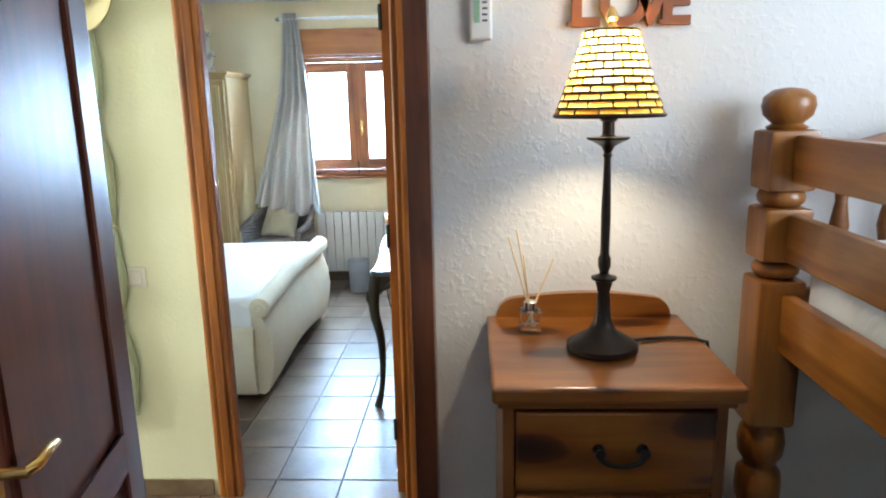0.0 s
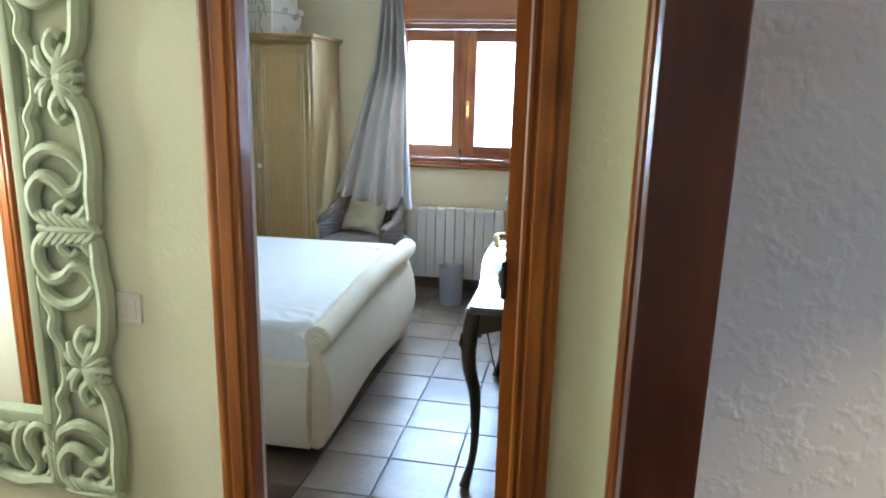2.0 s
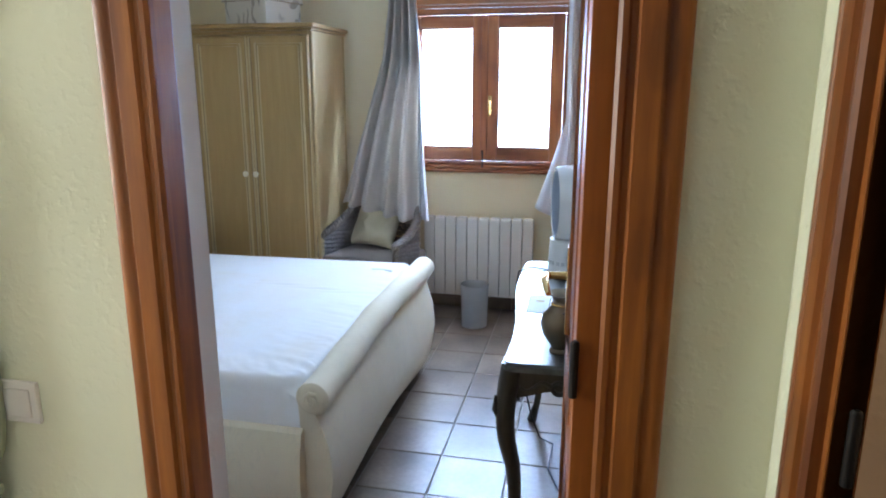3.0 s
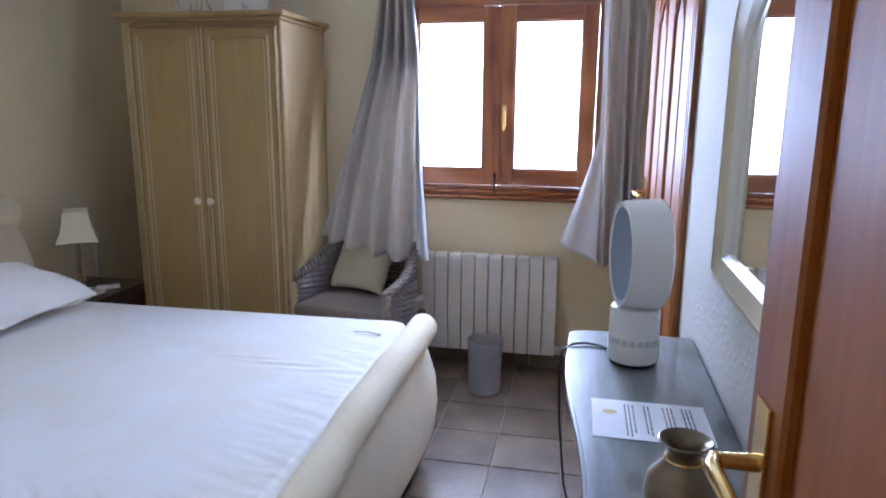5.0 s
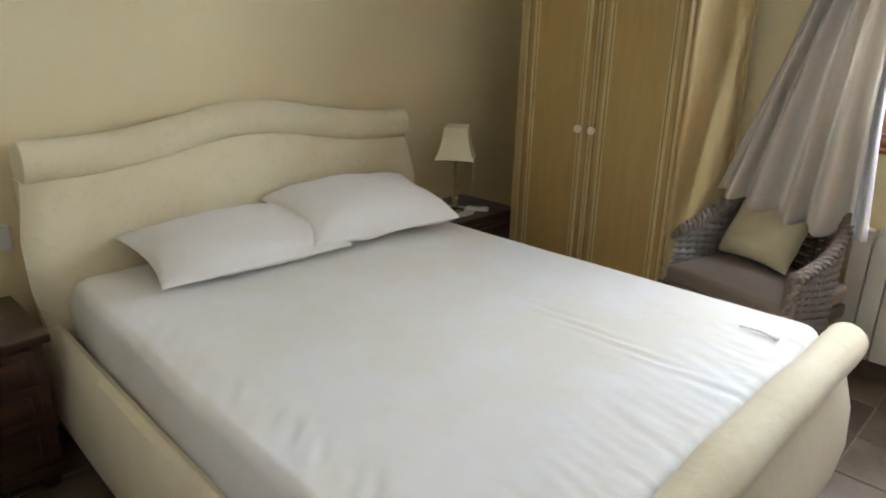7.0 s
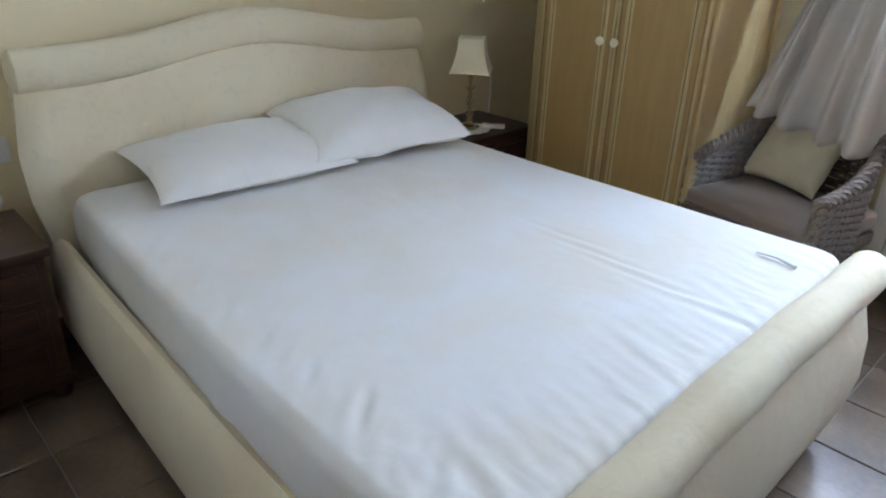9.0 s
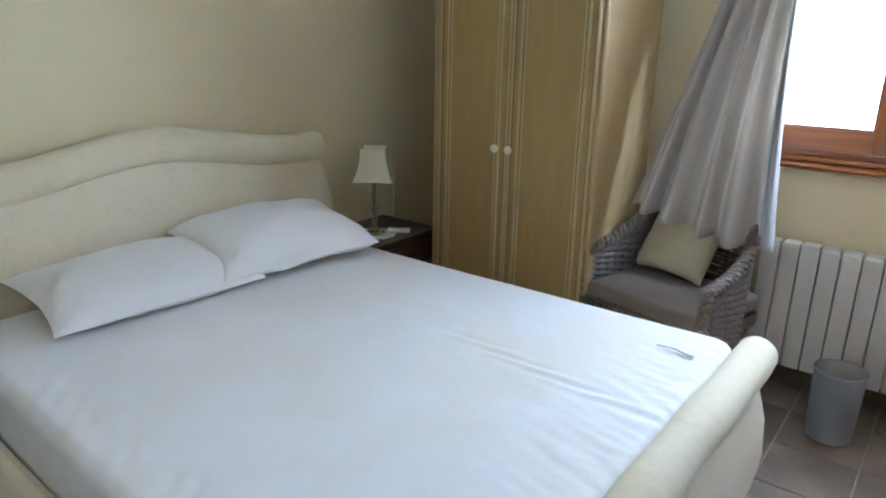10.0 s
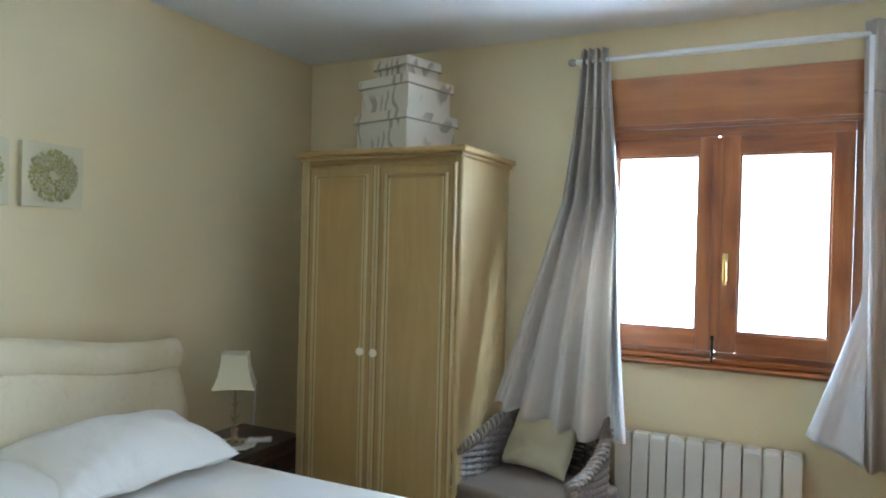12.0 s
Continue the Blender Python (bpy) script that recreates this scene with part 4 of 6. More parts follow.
floral()
CARD_EDGE = mat("tan_card_edge", (0.36, 0.28, 0.17), 0.7)
for z0, z1, w, dx, dy, turn, lab in ((1.870, 2.055, 0.335, -1.80, 6.12, -15, "largest cream storage box with grey floral print, on the wardrobe"), (2.055, 2.215, 0.305, -1.805, 6.125, -13, "middle cream storage box with grey floral print, in a stack"), (2.215, 2.315, 0.215, -1.81, 6.14, -17, "smallest cream storage box on top of the stack")):
    b = thing("storage_box", (dx, dy, z0), lab, "box", "stack of storage boxes", rz=turn, local=True)
    h = z1 - z0
    part("body", cube(-w / 2 + 0.006, w / 2 - 0.006, -w / 2 + 0.006, w / 2 - 0.006, 0, h - 0.008, bevel=0.003), BOX, b)
    lid = part("lid", cube(-w / 2 - 0.005, w / 2 + 0.005, -w / 2 - 0.005, w / 2 + 0.005, h - 0.045, h, bevel=0.004), BOX, b)
    part("edging", tube(bmesh.new(), [(p * (w / 2 + 0.005), q * (w / 2 + 0.005), h - 0.043) for p, q in ((-1, -1), (1, -1), (1, 1), (-1, 1))], 0.0035, 6, True), CARD_EDGE, lid, "tan edging of the lid")


# ---- side table against the east wall ----
dk = thing("side_table", (0.18, 4.36, 0), "carved dark olive console table with weathered grey top, tinted for the window's blue reflection", "table")
DX1, DY0, DY1, DZ = 0.352, 3.765, 4.945, 0.76


def front_edge(t):
    """Serpentine front, t from the near end to the far end."""
    return 0.016 - 0.036 * t + 0.018 * math.sin(2 * math.pi * (t + 0.02)) * (1 - 0.4 * t)


outline = [(DX1, DY0 + 0.012), (0.06, DY0), (0.03, DY0 + 0.004)] + [(front_edge(i / 24), DY0 + 0.02 + (DY1 - DY0 - 0.04) * i / 24) for i in range(25)] + [(0.03, DY1 - 0.004), (0.06, DY1), (DX1, DY1 - 0.012)]
dt = prism(bmesh.new(), outline, "z", DZ - 0.028, DZ)
bmesh.ops.bevel(dt, geom=[e for e in dt.edges if abs(e.verts[0].co.z - e.verts[1].co.z) < 0.001], offset=0.007, segments=2, affect="EDGES")
part("tabletop", dt, DESK_TOP, dk)
ap = bmesh.new()
n = 40
vs = []
for i in range(n + 1):
    t = i / n
    y = DY0 + 0.045 + (DY1 - DY0 - 0.09) * t
    x = front_edge(t) + 0.03
    low = DZ - 0.115 - 0.018 * math.cos(4 * math.pi * t) + 0.03 * math.exp(-((t - 0.5) / 0.1) ** 2) * -1
    vs.append([ap.verts.new(p) for p in ((x, y, DZ - 0.03), (x, y, low), (x + 0.022, y, low), (x + 0.022, y, DZ - 0.03))])
for a, b in zip(vs, vs[1:]):
    for k in range(4):
        ap.faces.new((a[k], a[(k + 1) % 4], b[(k + 1) % 4], b[k]))
bmesh.ops.recalc_face_normals(ap, faces=ap.faces)
part("apron", ap, DESK_LEG, dk)
for y in (DY0 + 0.03, DY1 - 0.052):
    ap = bmesh.new()
    pts = [(0.05 + 0.26 * i / 20, DZ - 0.10 - 0.014 * math.cos(2 * math.pi * i / 20)) for i in range(21)]
    prism(ap, [(0.05, DZ - 0.03)] + pts + [(0.31, DZ - 0.03)], "y", y, y + 0.022)
    side_apron = part("apron", ap, DESK_LEG, dk)
    orn = bmesh.new()
    for k in (-1, 1):
        tube(orn, [(0.18 + k * (0.02 + 0.09 * i / 12), y - 0.002, DZ - 0.075 + 0.014 * math.sin(6 * i / 12)) for i in range(13)], [0.008 - 0.0004 * i for i in range(13)], 6)
    tube(orn, [(0.18 + 0.018 * math.cos(a), y - 0.003, DZ - 0.075 + 0.018 * math.sin(a)) for a in [i * math.pi / 6 for i in range(12)]], 0.007, 6, True)
    part("carving", orn, DESK_LEG, side_apron)
for x, y, sx, sy in ((0.045, DY0 + 0.05, -1, -1), (0.045, DY1 - 0.05, -1, 1), (0.31, DY0 + 0.05, 1, -1), (0.31, DY1 - 0.05, 1, 1)):
    lg = bmesh.new()
    path, rr = [], []
    for i in range(17):
        t = i / 16
        z = DZ - 0.03 - t * (DZ - 0.036)
        o = 0.026 * math.sin(math.pi * min(1, t * 2.2)) * (1 - t) - 0.022 * math.sin(math.pi * max(0, (t - 0.3) / 0.7)) + 0.02 * max(0, t - 0.85) / 0.15
        k = 0.25 if sx > 0 else 0.75
        path.append((x + sx * o * k, y + sy * o * 0.75, z))
        rr.append(0.033 - 0.018 * min(1, t * 1.25) + (0.008 * max(0, (t - 0.88) / 0.12)))
    tube(lg, path, rr, 10)
    leg = part("leg", lg, DESK_LEG, dk)
    kn = bmesh.new()
    for j in range(3):
        tube(kn, [(x + sx * 0.03 + 0.012 * (j - 1), y + sy * 0.024, DZ - 0.11), (x + sx * 0.034 + 0.010 * (j - 1), y + sy * 0.03, DZ - 0.15), (x + sx * 0.02 + 0.006 * (j - 1), y + sy * 0.018, DZ - 0.21)], [0.004, 0.009, 0.003], 6)
    part("carving", kn, DESK_LEG, leg)

fan = thing("bladeless_fan", (0.158, 4.70, DZ), "white and silver bladeless fan on the side table", "fan", rz=-79, local=True)
part("base", lathe(bmesh.new(), [(0.066, 0.008), (0.069, 0.016), (0.069, 0.05), (0.067, 0.054), (0.067, 0.145), (0.064, 0.158), (0.055, 0.162)], 40), WHITE_GLOSS, fan)
part("foot", lathe(bmesh.new(), [(0.064, 0.0), (0.066, 0.008), (0.060, 0.012)], 40), BLACK, fan)
gr = bmesh.new()
for i in range(20):
    a = 2 * math.pi * i / 20
    c = Vector((0.0675 * math.cos(a), 0.0675 * math.sin(a), 0.068))
    bmesh.ops.create_cube(gr, size=1, matrix=Matrix.LocRotScale(c, Euler((0, 0, a)), (0.004, 0.015, 0.016)))
part("intake_grille", gr, mat("pale_grey_grille", (0.55, 0.54, 0.50), 0.5), fan)
lp = bmesh.new()
RX, RZ = 0.128, 0.148
prof = [(0.0, -0.05), (0.012, -0.052), (0.018, -0.02), (0.020, 0.05), (0.014, 0.056), (0.006, 0.045), (0.0, 0.0)]
rows = []
for i in range(56):
    a = 2 * math.pi * i / 56
    rows.append([lp.verts.new(((RX - 0.018 + o) * math.cos(a), d, 0.155 + RZ + (RZ - 0.018 + o) * math.sin(a))) for o, d in prof])
for a, b in zip(rows, rows[1:] + rows[:1]):
    for k in range(len(prof)):
        f = lp.faces.new((a[k], a[(k + 1) % len(prof)], b[(k + 1) % len(prof)], b[k]))
        f.material_index = 1 if k in (4, 5, 6) else 0
bmesh.ops.recalc_face_normals(lp, faces=lp.faces)
part("air_loop", lp, [WHITE_GLOSS, FAN_INSIDE], fan, "oval white loop, silver-grey inside")

cb = thing("power_cable", (0.03, 4.72, DZ), "thin black cable trailing over the table edge", "cable")
part("wire", tube(bmesh.new(), [(0.11, 4.745, 0.766), (0.07, 4.79, 0.765), (0.03, 4.80, 0.766), (-0.005, 4.785, 0.766), (-0.035, 4.76, 0.755), (-0.042, 4.74, 0.70), (-0.035, 4.72, 0.55), (-0.015, 4.72, 0.35), (0.04, 4.72, 0.12), (0.08, 4.74, 0.008), (0.14, 4.7, 0.007), (0.13, 4.5, 0.007), (0.18, 4.35, 0.007)], 0.0035, 8), BLACK, cb)

lf = thing("information_sheet", (0.17, 4.32, DZ), "white printed paper sheet lying on the side table", "paper")
part("page", cube(0.044, 0.300, 4.222, 4.418, DZ + 0.0006, DZ + 0.0016), PAPER, lf, smooth=False)
random.seed(4)
for col, c0 in enumerate((0.118, 0.162, 0.205, 0.247)):
    for i in range(3 if col != 1 else 2):
        x, y = c0 + i * 0.009, 4.395
        tx = bmesh.new()
        while y > 4.25:
            w = random.uniform(0.008, 0.022)
            box(tx, x, x + 0.0035, y - w, y, DZ + 0.0018, DZ + 0.0021)
            y -= w + 0.004
        part("text_line", tx, INK, lf, smooth=False)
lg2 = bmesh.new()
lathe(lg2, [(0.016, 0), (0.016, 0.0004)], 24, (0.085, 4.35, DZ + 0.0018), (1, 0.75))
part("printed_mark", lg2, GOLD_MARK, lf, smooth=False)

vs_ = thing("pewter_vase", (0.176, 3.885, DZ), "tarnished pewter vase with narrow neck on the side table", "vase", local=True)
part("body", lathe(bmesh.new(), [(0.030, 0.0), (0.033, 0.006), (0.026, 0.014), (0.030, 0.024), (0.052, 0.055), (0.060, 0.085), (0.055, 0.112), (0.036, 0.134), (0.026, 0.145), (0.025, 0.158), (0.034, 0.172), (0.043, 0.178), (0.040, 0.180), (0.028, 0.172), (0.020, 0.158), (0.020, 0.150)], 40), PEWTER, vs_)
part("lip_ring", lathe(bmesh.new(), [(0.0285, 0.143), (0.031, 0.146), (0.0285, 0.149)], 32), BRASS, vs_)

# ---- wall mirror above the side table ----
mr = thing("wall_mirror", (RIGHT, 4.28, 1.04), "arched mirror in a stepped cream painted frame", "mirror")
MY_0, MY_1, MZ_0, MZ_1 = 3.96, 4.59, 1.04, 1.80


def arch_outline(i):
    y0, y1, z0, z1, r = MY_0 + i, MY_1 - i, MZ_0 + i, MZ_1 - i, 0.15
    pts = [(y0, z0), (y1, z0)]
    for k in range(9):
        a = k / 8 * math.pi / 2
        pts.append((y1 - r + r * math.cos(a), z1 - 0.05 - r + r * math.sin(a) + 0.0))
    for k in range(1, 8):
        t = k / 8
        pts.append((y1 - r + (y0 + r - y1 + r) * t, z1 - 0.05 + 0.05 * math.sin(math.pi * t)))
    for k in range(9):
        a = math.pi / 2 + k / 8 * math.pi / 2
        pts.append((y0 + r + r * math.cos(a), z1 - 0.05 - r + r * math.sin(a)))
    return pts


def frame_band(i0, i1, d0, d1):
    bm = bmesh.new()
    a, b = arch_outline(i0), arch_outline(i1)
    m = len(a)
    for lo, hi, dd in ((a, b, None),):
        A = [bm.verts.new((RIGHT - 0.002, y, z)) for y, z in lo]
        B = [bm.verts.new((RIGHT - d0, y, z)) for y, z in lo]
        C = [bm.verts.new((RIGHT - d1, y, z)) for y, z in hi]
        D = [bm.verts.new((RIGHT - 0.002, y, z)) for y, z in hi]
        for p, q in ((A, B), (B, C), (C, D)):
            for k in range(m):
                bm.faces.new((p[k], p[(k + 1) % m], q[(k + 1) % m], q[k]))
    bmesh.ops.recalc_face_normals(bm, faces=bm.faces)
    return bm


part("outer_frame", frame_band(0.0, 0.022, 0.034, 0.042), CREAM_PAINT, mr)
part("middle_frame", frame_band(0.022, 0.056, 0.040, 0.024), CREAM_PAINT, mr)
part("inner_bead", frame_band(0.056, 0.070, 0.026, 0.014), mat("off_white_bead", (0.78, 0.74, 0.62), 0.35), mr)
gl = bmesh.new()
gl.faces.new([gl.verts.new((RIGHT - 0.009, y, z)) for y, z in arch_outline(0.066)])
bmesh.ops.recalc_face_normals(gl, faces=gl.faces)
part("mirror_glass", gl, MIRROR, mr, smooth=False)

# ---- wicker armchair ----
WICK = wood("grey_brown_wicker", (0.17, 0.125, 0.09), (0.07, 0.05, 0.036), "z", 0.55, 0.0, 3.0)
WICK_RIM = wood("worn_wicker_braid", (0.25, 0.19, 0.14), (0.10, 0.073, 0.053), "z", 0.5, 0.0, 5.0)
ch = thing("armchair", (-1.075, 6.075, 0), "grey-brown woven wicker armchair beside the wardrobe", "armchair", rz=-13, local=True)


def plan(s, grow=0.0):
    """Round the chair from the front of one arm (s=0) by the back to the other (s=1)."""
    a = math.pi * (1.0 - s)
    cx, sy = math.cos(a), math.sin(a)
    e = 0.55
    x = math.copysign(abs(cx) ** e, cx) * (0.285 + grow)
    y = -0.27 + (0.50 + grow) * sy ** 0.75
    return x, y


def rim_z(s):
    m = 1 - abs(2 * s - 1)
    return 0.595 + 0.035 * min(1, m * 5) + 0.23 * max(0, min(1, (m - 0.16) / 0.62)) ** 1.25


K, S = 42, 96
for k in range(K):
    f = (k + 0.5) / K
    pts = []
    for i in range(S + 1):
        s = i / S
        x, y = plan(s, 0.0035 * (1 if (i // 2 + k) % 2 else -1))
        pts.append((x, y, 0.05 + (rim_z(s) - 0.05) * f))
    part("strand", tube(bmesh.new(), pts, 0.0085, 4), WICK, ch)
for i in range(33):
    s = (i + 0.5) / 33
    x, y = plan(s)
    part("stake", tube(bmesh.new(), [(x, y, 0.02), (x, y, rim_z(s))], 0.006, 5), WICK, ch)
for i in range(25):
    x = -0.27 + 0.54 * i / 24
    part("front_rib", tube(bmesh.new(), [(x, -0.275, 0.03), (x, -0.278, 0.2), (x, -0.275, 0.415)], 0.010, 6), WICK, ch)
part("front_rail", cube(-0.28, 0.28, -0.27, -0.24, 0.37, 0.425, bevel=0.01), WICK, ch)
rim_pts = [(plan(0)[0], plan(0)[1] - 0.005, z) for z in (0.06, 0.2, 0.34, 0.48, 0.575)] + [(*plan(i / 60), rim_z(i / 60)) for i in range(61)] + [(plan(1)[0], plan(1)[1] - 0.005, z) for z in (0.575, 0.48, 0.34, 0.2, 0.06)]
dense = []
for a, b in zip(rim_pts, rim_pts[1:]):
    for k in range(4):
        dense.append(Vector(a).lerp(Vector(b), k / 4))
dist, acc = [0.0], 0.0
for a, b in zip(dense, dense[1:]):
    acc += (b - a).length
    dist.append(acc)
for ph in range(3):
    br = bmesh.new()
    pts = []
    for p, dd in zip(dense, dist):
        a = dd * 75 + ph * 2.094
        pts.append(p + Vector((0.013 * math.cos(a), 0.008 * math.cos(a + 1), 0.013 * math.sin(a))))
    tube(br, pts, 0.0135, 6)
    part("braided_rim", br, WICK_RIM, ch)
part("seat", cube(-0.262, 0.262, -0.24, 0.20, 0.34, 0.40, bevel=0.02), WICK, ch)
sp = bmesh.new()
box(sp, -0.258, 0.258, -0.262, 0.19, 0.402, 0.478, bevel=0.026, seg=4)
seat_pad = thing("seat_cushion", (-1.075, 6.075, 0.402), "flat brown seat cushion in the wicker armchair", "cushion", rz=-13, local=True)
bmesh.ops.translate(sp, verts=sp.verts, vec=(0, 0, -0.402))
part("pad", sp, SEATPAD, seat_pad)
cu = thing("throw_cushion", (-1.125, 6.20, 0.470), "square cream canvas cushion leaning in the armchair", "cushion", rz=-17, local=True)


def cushion(u, v, s):
    a, b = 2 * u - 1, 2 * v - 1
    m = max(0.0, (1 - abs(a) ** 2.6) * (1 - abs(b) ** 2.6)) ** 0.55
    px = 1 - 0.10 * (1 - b * b) * abs(a) ** 4
    pz = 1 - 0.10 * (1 - a * a) * abs(b) ** 4
    nz = 0.010 * noise.noise((a * 2.5, b * 2.5, s)) * min(1, 3 * m)
    x, z, y = a * 0.176 * px, 0.166 + b * 0.164 * pz, s * 0.062 * m + nz
    c, w = math.cos(radians(24)), math.sin(radians(24))
    return (x + 0.02 * b, y * c + z * w - 0.05, z * c - y * w + 0.01)


part("cover", pillowy(40, 40, cushion), CUSHION, cu)


# ---- bedside tables and lamps ----
def bedside(at, label):
    b = thing("bedside_table", at, label, "bedside table", "bedside tables", local=True)
    W, D, H = 0.44, 0.35, 0.52
    part("top", cube(-0.02, D + 0.02, -W / 2 - 0.02, W / 2 + 0.02, H - 0.028, H, bevel=0.007), WALNUT, b)
    part("carcass", cube(0, D, -W / 2, W / 2, 0.06, H - 0.028, bevel=0.003), WALNUT, b)
    for x in (0.03, D - 0.03):
        for y in (-W / 2 + 0.035, W / 2 - 0.035):
            part("foot", lathe(bmesh.new(), [(0.022, 0), (0.034, 0.012), (0.036, 0.03), (0.026, 0.048), (0.026, 0.062)], 18, (x, y, 0)), WALNUT, b)
    part("plinth", cube(-0.0, D + 0.012, -W / 2 - 0.008, W / 2 + 0.008, 0.055, 0.095, bevel=0.006), WALNUT, b)
    for z0, z1 in ((0.105, 0.235), (0.25, 0.36), (0.375, 0.48)):
        dr = part("drawer", cube(D, D + 0.012, -W / 2 + 0.03, W / 2 - 0.03, z0, z1, bevel=0.004), WALNUT, b)
        part("raised_field", cube(D + 0.012, D + 0.022, -W / 2 + 0.055, W / 2 - 0.055, z0 + 0.022, z1 - 0.022, bevel=0.009), WALNUT, dr)
        kb = lathe(bmesh.new(), [(0.010, 0), (0.010, 0.012), (0.020, 0.02), (0.018, 0.03), (0.005, 0.034)], 16)
        bmesh.ops.rotate(kb, verts=kb.verts, cent=(0, 0, 0), matrix=Matrix.Rotation(radians(90), 3, "Y"))
        bmesh.ops.translate(kb, verts=kb.verts, vec=(D + 0.02, 0, (z0 + z1) / 2))
        part("knob", kb, IRON, dr)
    return b


bedside((-2.63, 3.585, 0), "dark walnut bedside table with turned knobs beside the bed")
bedside((-2.63, 5.76, 0), "dark walnut bedside table between bed and wardrobe")


def doily(at):
    d = thing("doily", at, "small scalloped cream lace doily on a bedside table", "doily", "doilies", local=True)
    bm = bmesh.new()
    pts = []
    for i in range(96):
        a = 2 * math.pi * i / 96
        r = 0.098 + 0.010 * abs(math.sin(6 * a))
        pts.append((r * math.cos(a), r * math.sin(a)))
    part("lace", prism(bm, pts, "z", 0.0004, 0.0022), LACE, d, smooth=False)
    rg = bmesh.new()
    for r in (0.03, 0.06, 0.085):
        tube(rg, [(r * math.cos(2 * math.pi * k / 40), r * math.sin(2 * math.pi * k / 40), 0.0026) for k in range(40)], 0.0014, 5, True)
    part("lace_rings", rg, LACE, d)
    return d


def bed_lamp(at, rz):
    l = thing("bedside_lamp", at, "small lamp with turned glass stem and ivory square shade", "lamp", "bedside lamps", rz=rz, local=True)
    part("foot", lathe(bmesh.new(), [(0.046, 0), (0.05, 0.004), (0.05, 0.012), (0.03, 0.018), (0.012, 0.024)], 28), GLASS, l, "clear glass foot")
    for i, (z, r) in enumerate(((0.022, 0.018), (0.052, 0.023), (0.090, 0.017), (0.120, 0.021), (0.152, 0.017), (0.182, 0.020), (0.213, 0.014))):
        part("bead", lathe(bmesh.new(), [(0.006, 0), (r * 0.8, 0.006), (r, 0.015), (r * 0.8, 0.024), (0.006, 0.031)], 20, (0, 0, z)), GLASS, l, "clear glass bead")
    part("stem", lathe(bmesh.new(), [(0.005, 0.01), (0.005, 0.30)], 10), mat("aged_brass_stem", (0.5, 0.36, 0.16), 0.35, 1.0), l)
    bm = bmesh.new()
    rows = []
    for k in range(13):
        t = k / 12
        r = 0.096 - 0.036 * (1 - (1 - t) ** 1.9)
        z = 0.265 + 0.150 * t
        ring = []
        for c in range(4):
            a0, a1 = math.pi / 4 + c * math.pi / 2, math.pi / 4 + (c + 1) * math.pi / 2
            p0, p1 = Vector((math.cos(a0), math.sin(a0), 0)) * r * 1.32, Vector((math.cos(a1), math.sin(a1), 0)) * r * 1.32
            for j in range(6):
                p = p0.lerp(p1, j / 6)
                ring.append(bm.verts.new((p.x, p.y, z + (0.004 * math.sin(math.pi * j / 6) if k == 0 else 0))))
        rows.append(ring)
    for a, b in zip(rows, rows[1:]):
        for i in range(24):
            bm.faces.new((a[i], a[(i + 1) % 24], b[(i + 1) % 24], b[i]))
    sd = part("shade", bm, SHADE, l, "ivory cloth shade", smooth=False)
    thicken(sd, 0.003)
    for ring_i in (0, 12):
        part("piping", tube(bmesh.new(), [Vector(v) for v in [sd.data.vertices[ring_i * 24 + i].co for i in range(24)]], 0.003, 6, True), SHADE, sd)
    return l


doily((-2.425, 3.475, 0.52))
bed_lamp((-2.43, 3.455, 0.5225), 20)
doily((-2.425, 5.695, 0.52))
bed_lamp((-2.425, 5.70, 0.5225), 38)
hs = thing("telephone_handset", (-2.36, 5.80, 0.52), "small cream plastic remote handset on a bedside table", "remote control", rz=35, local=True)
part("shell", cube(-0.055, 0.055, -0.020, 0.020, 0.0, 0.018, bevel=0.007, seg=3), WHITE_PLASTIC, hs)
part("buttons", cube(-0.03, 0.02, -0.010, 0.010, 0.018, 0.0195), mat("grey_buttons", (0.4, 0.4, 0.38), 0.5), hs)

ck = thing("digital_clock", (-2.52, 3.68, 0.52), "silver digital clock with dark display on the bedside table", "clock", rz=68, local=True)
part("case", cube(-0.078, 0.078, -0.012, 0.012, 0.022, 0.098, bevel=0.004), mat("silver_plastic", (0.55, 0.56, 0.55), 0.35, 0.3), ck)
part("display", cube(-0.064, 0.064, -0.0135, -0.012, 0.040, 0.090), SCREEN, ck, "dark blank display")
part("stand", cube(-0.035, 0.035, -0.03, 0.03, 0.0, 0.022, bevel=0.006), bpy.data.materials["silver_plastic"], ck)
so = thing("wall_socket", (LEFT, 3.79, 0.715), "cream double wall socket with a plugged-in white lead", "socket")
part("plate", cube(LEFT, LEFT + 0.012, 3.70, 3.852, 0.675, 0.755, bevel=0.004), WHITE_PLASTIC, so)
part("plug", lathe(bmesh.new(), [(0.016, 0), (0.018, 0.02), (0.010, 0.03)], 14, (LEFT + 0.03, 3.745, 0.70)), WHITE_PLASTIC, so)
part("lead", tube(bmesh.new(), [(LEFT + 0.03, 3.745, 0.715), (LEFT + 0.06, 3.75, 0.70), (LEFT + 0.07, 3.77, 0.64), (LEFT + 0.05, 3.79, 0.57), (LEFT + 0.045, 3.775, 0.535), (LEFT + 0.10, 3.71, 0.527)], 0.004, 8), WHITE_PLASTIC, so)
so2 = thing("wall_socket", (LEFT, 5.98, 0.76), "white wall socket with a plug behind the bedside lamp", "socket")
part("plate", cube(LEFT, LEFT + 0.012, 5.94, 6.02, 0.72, 0.80, bevel=0.004), WHITE_PLASTIC, so2)
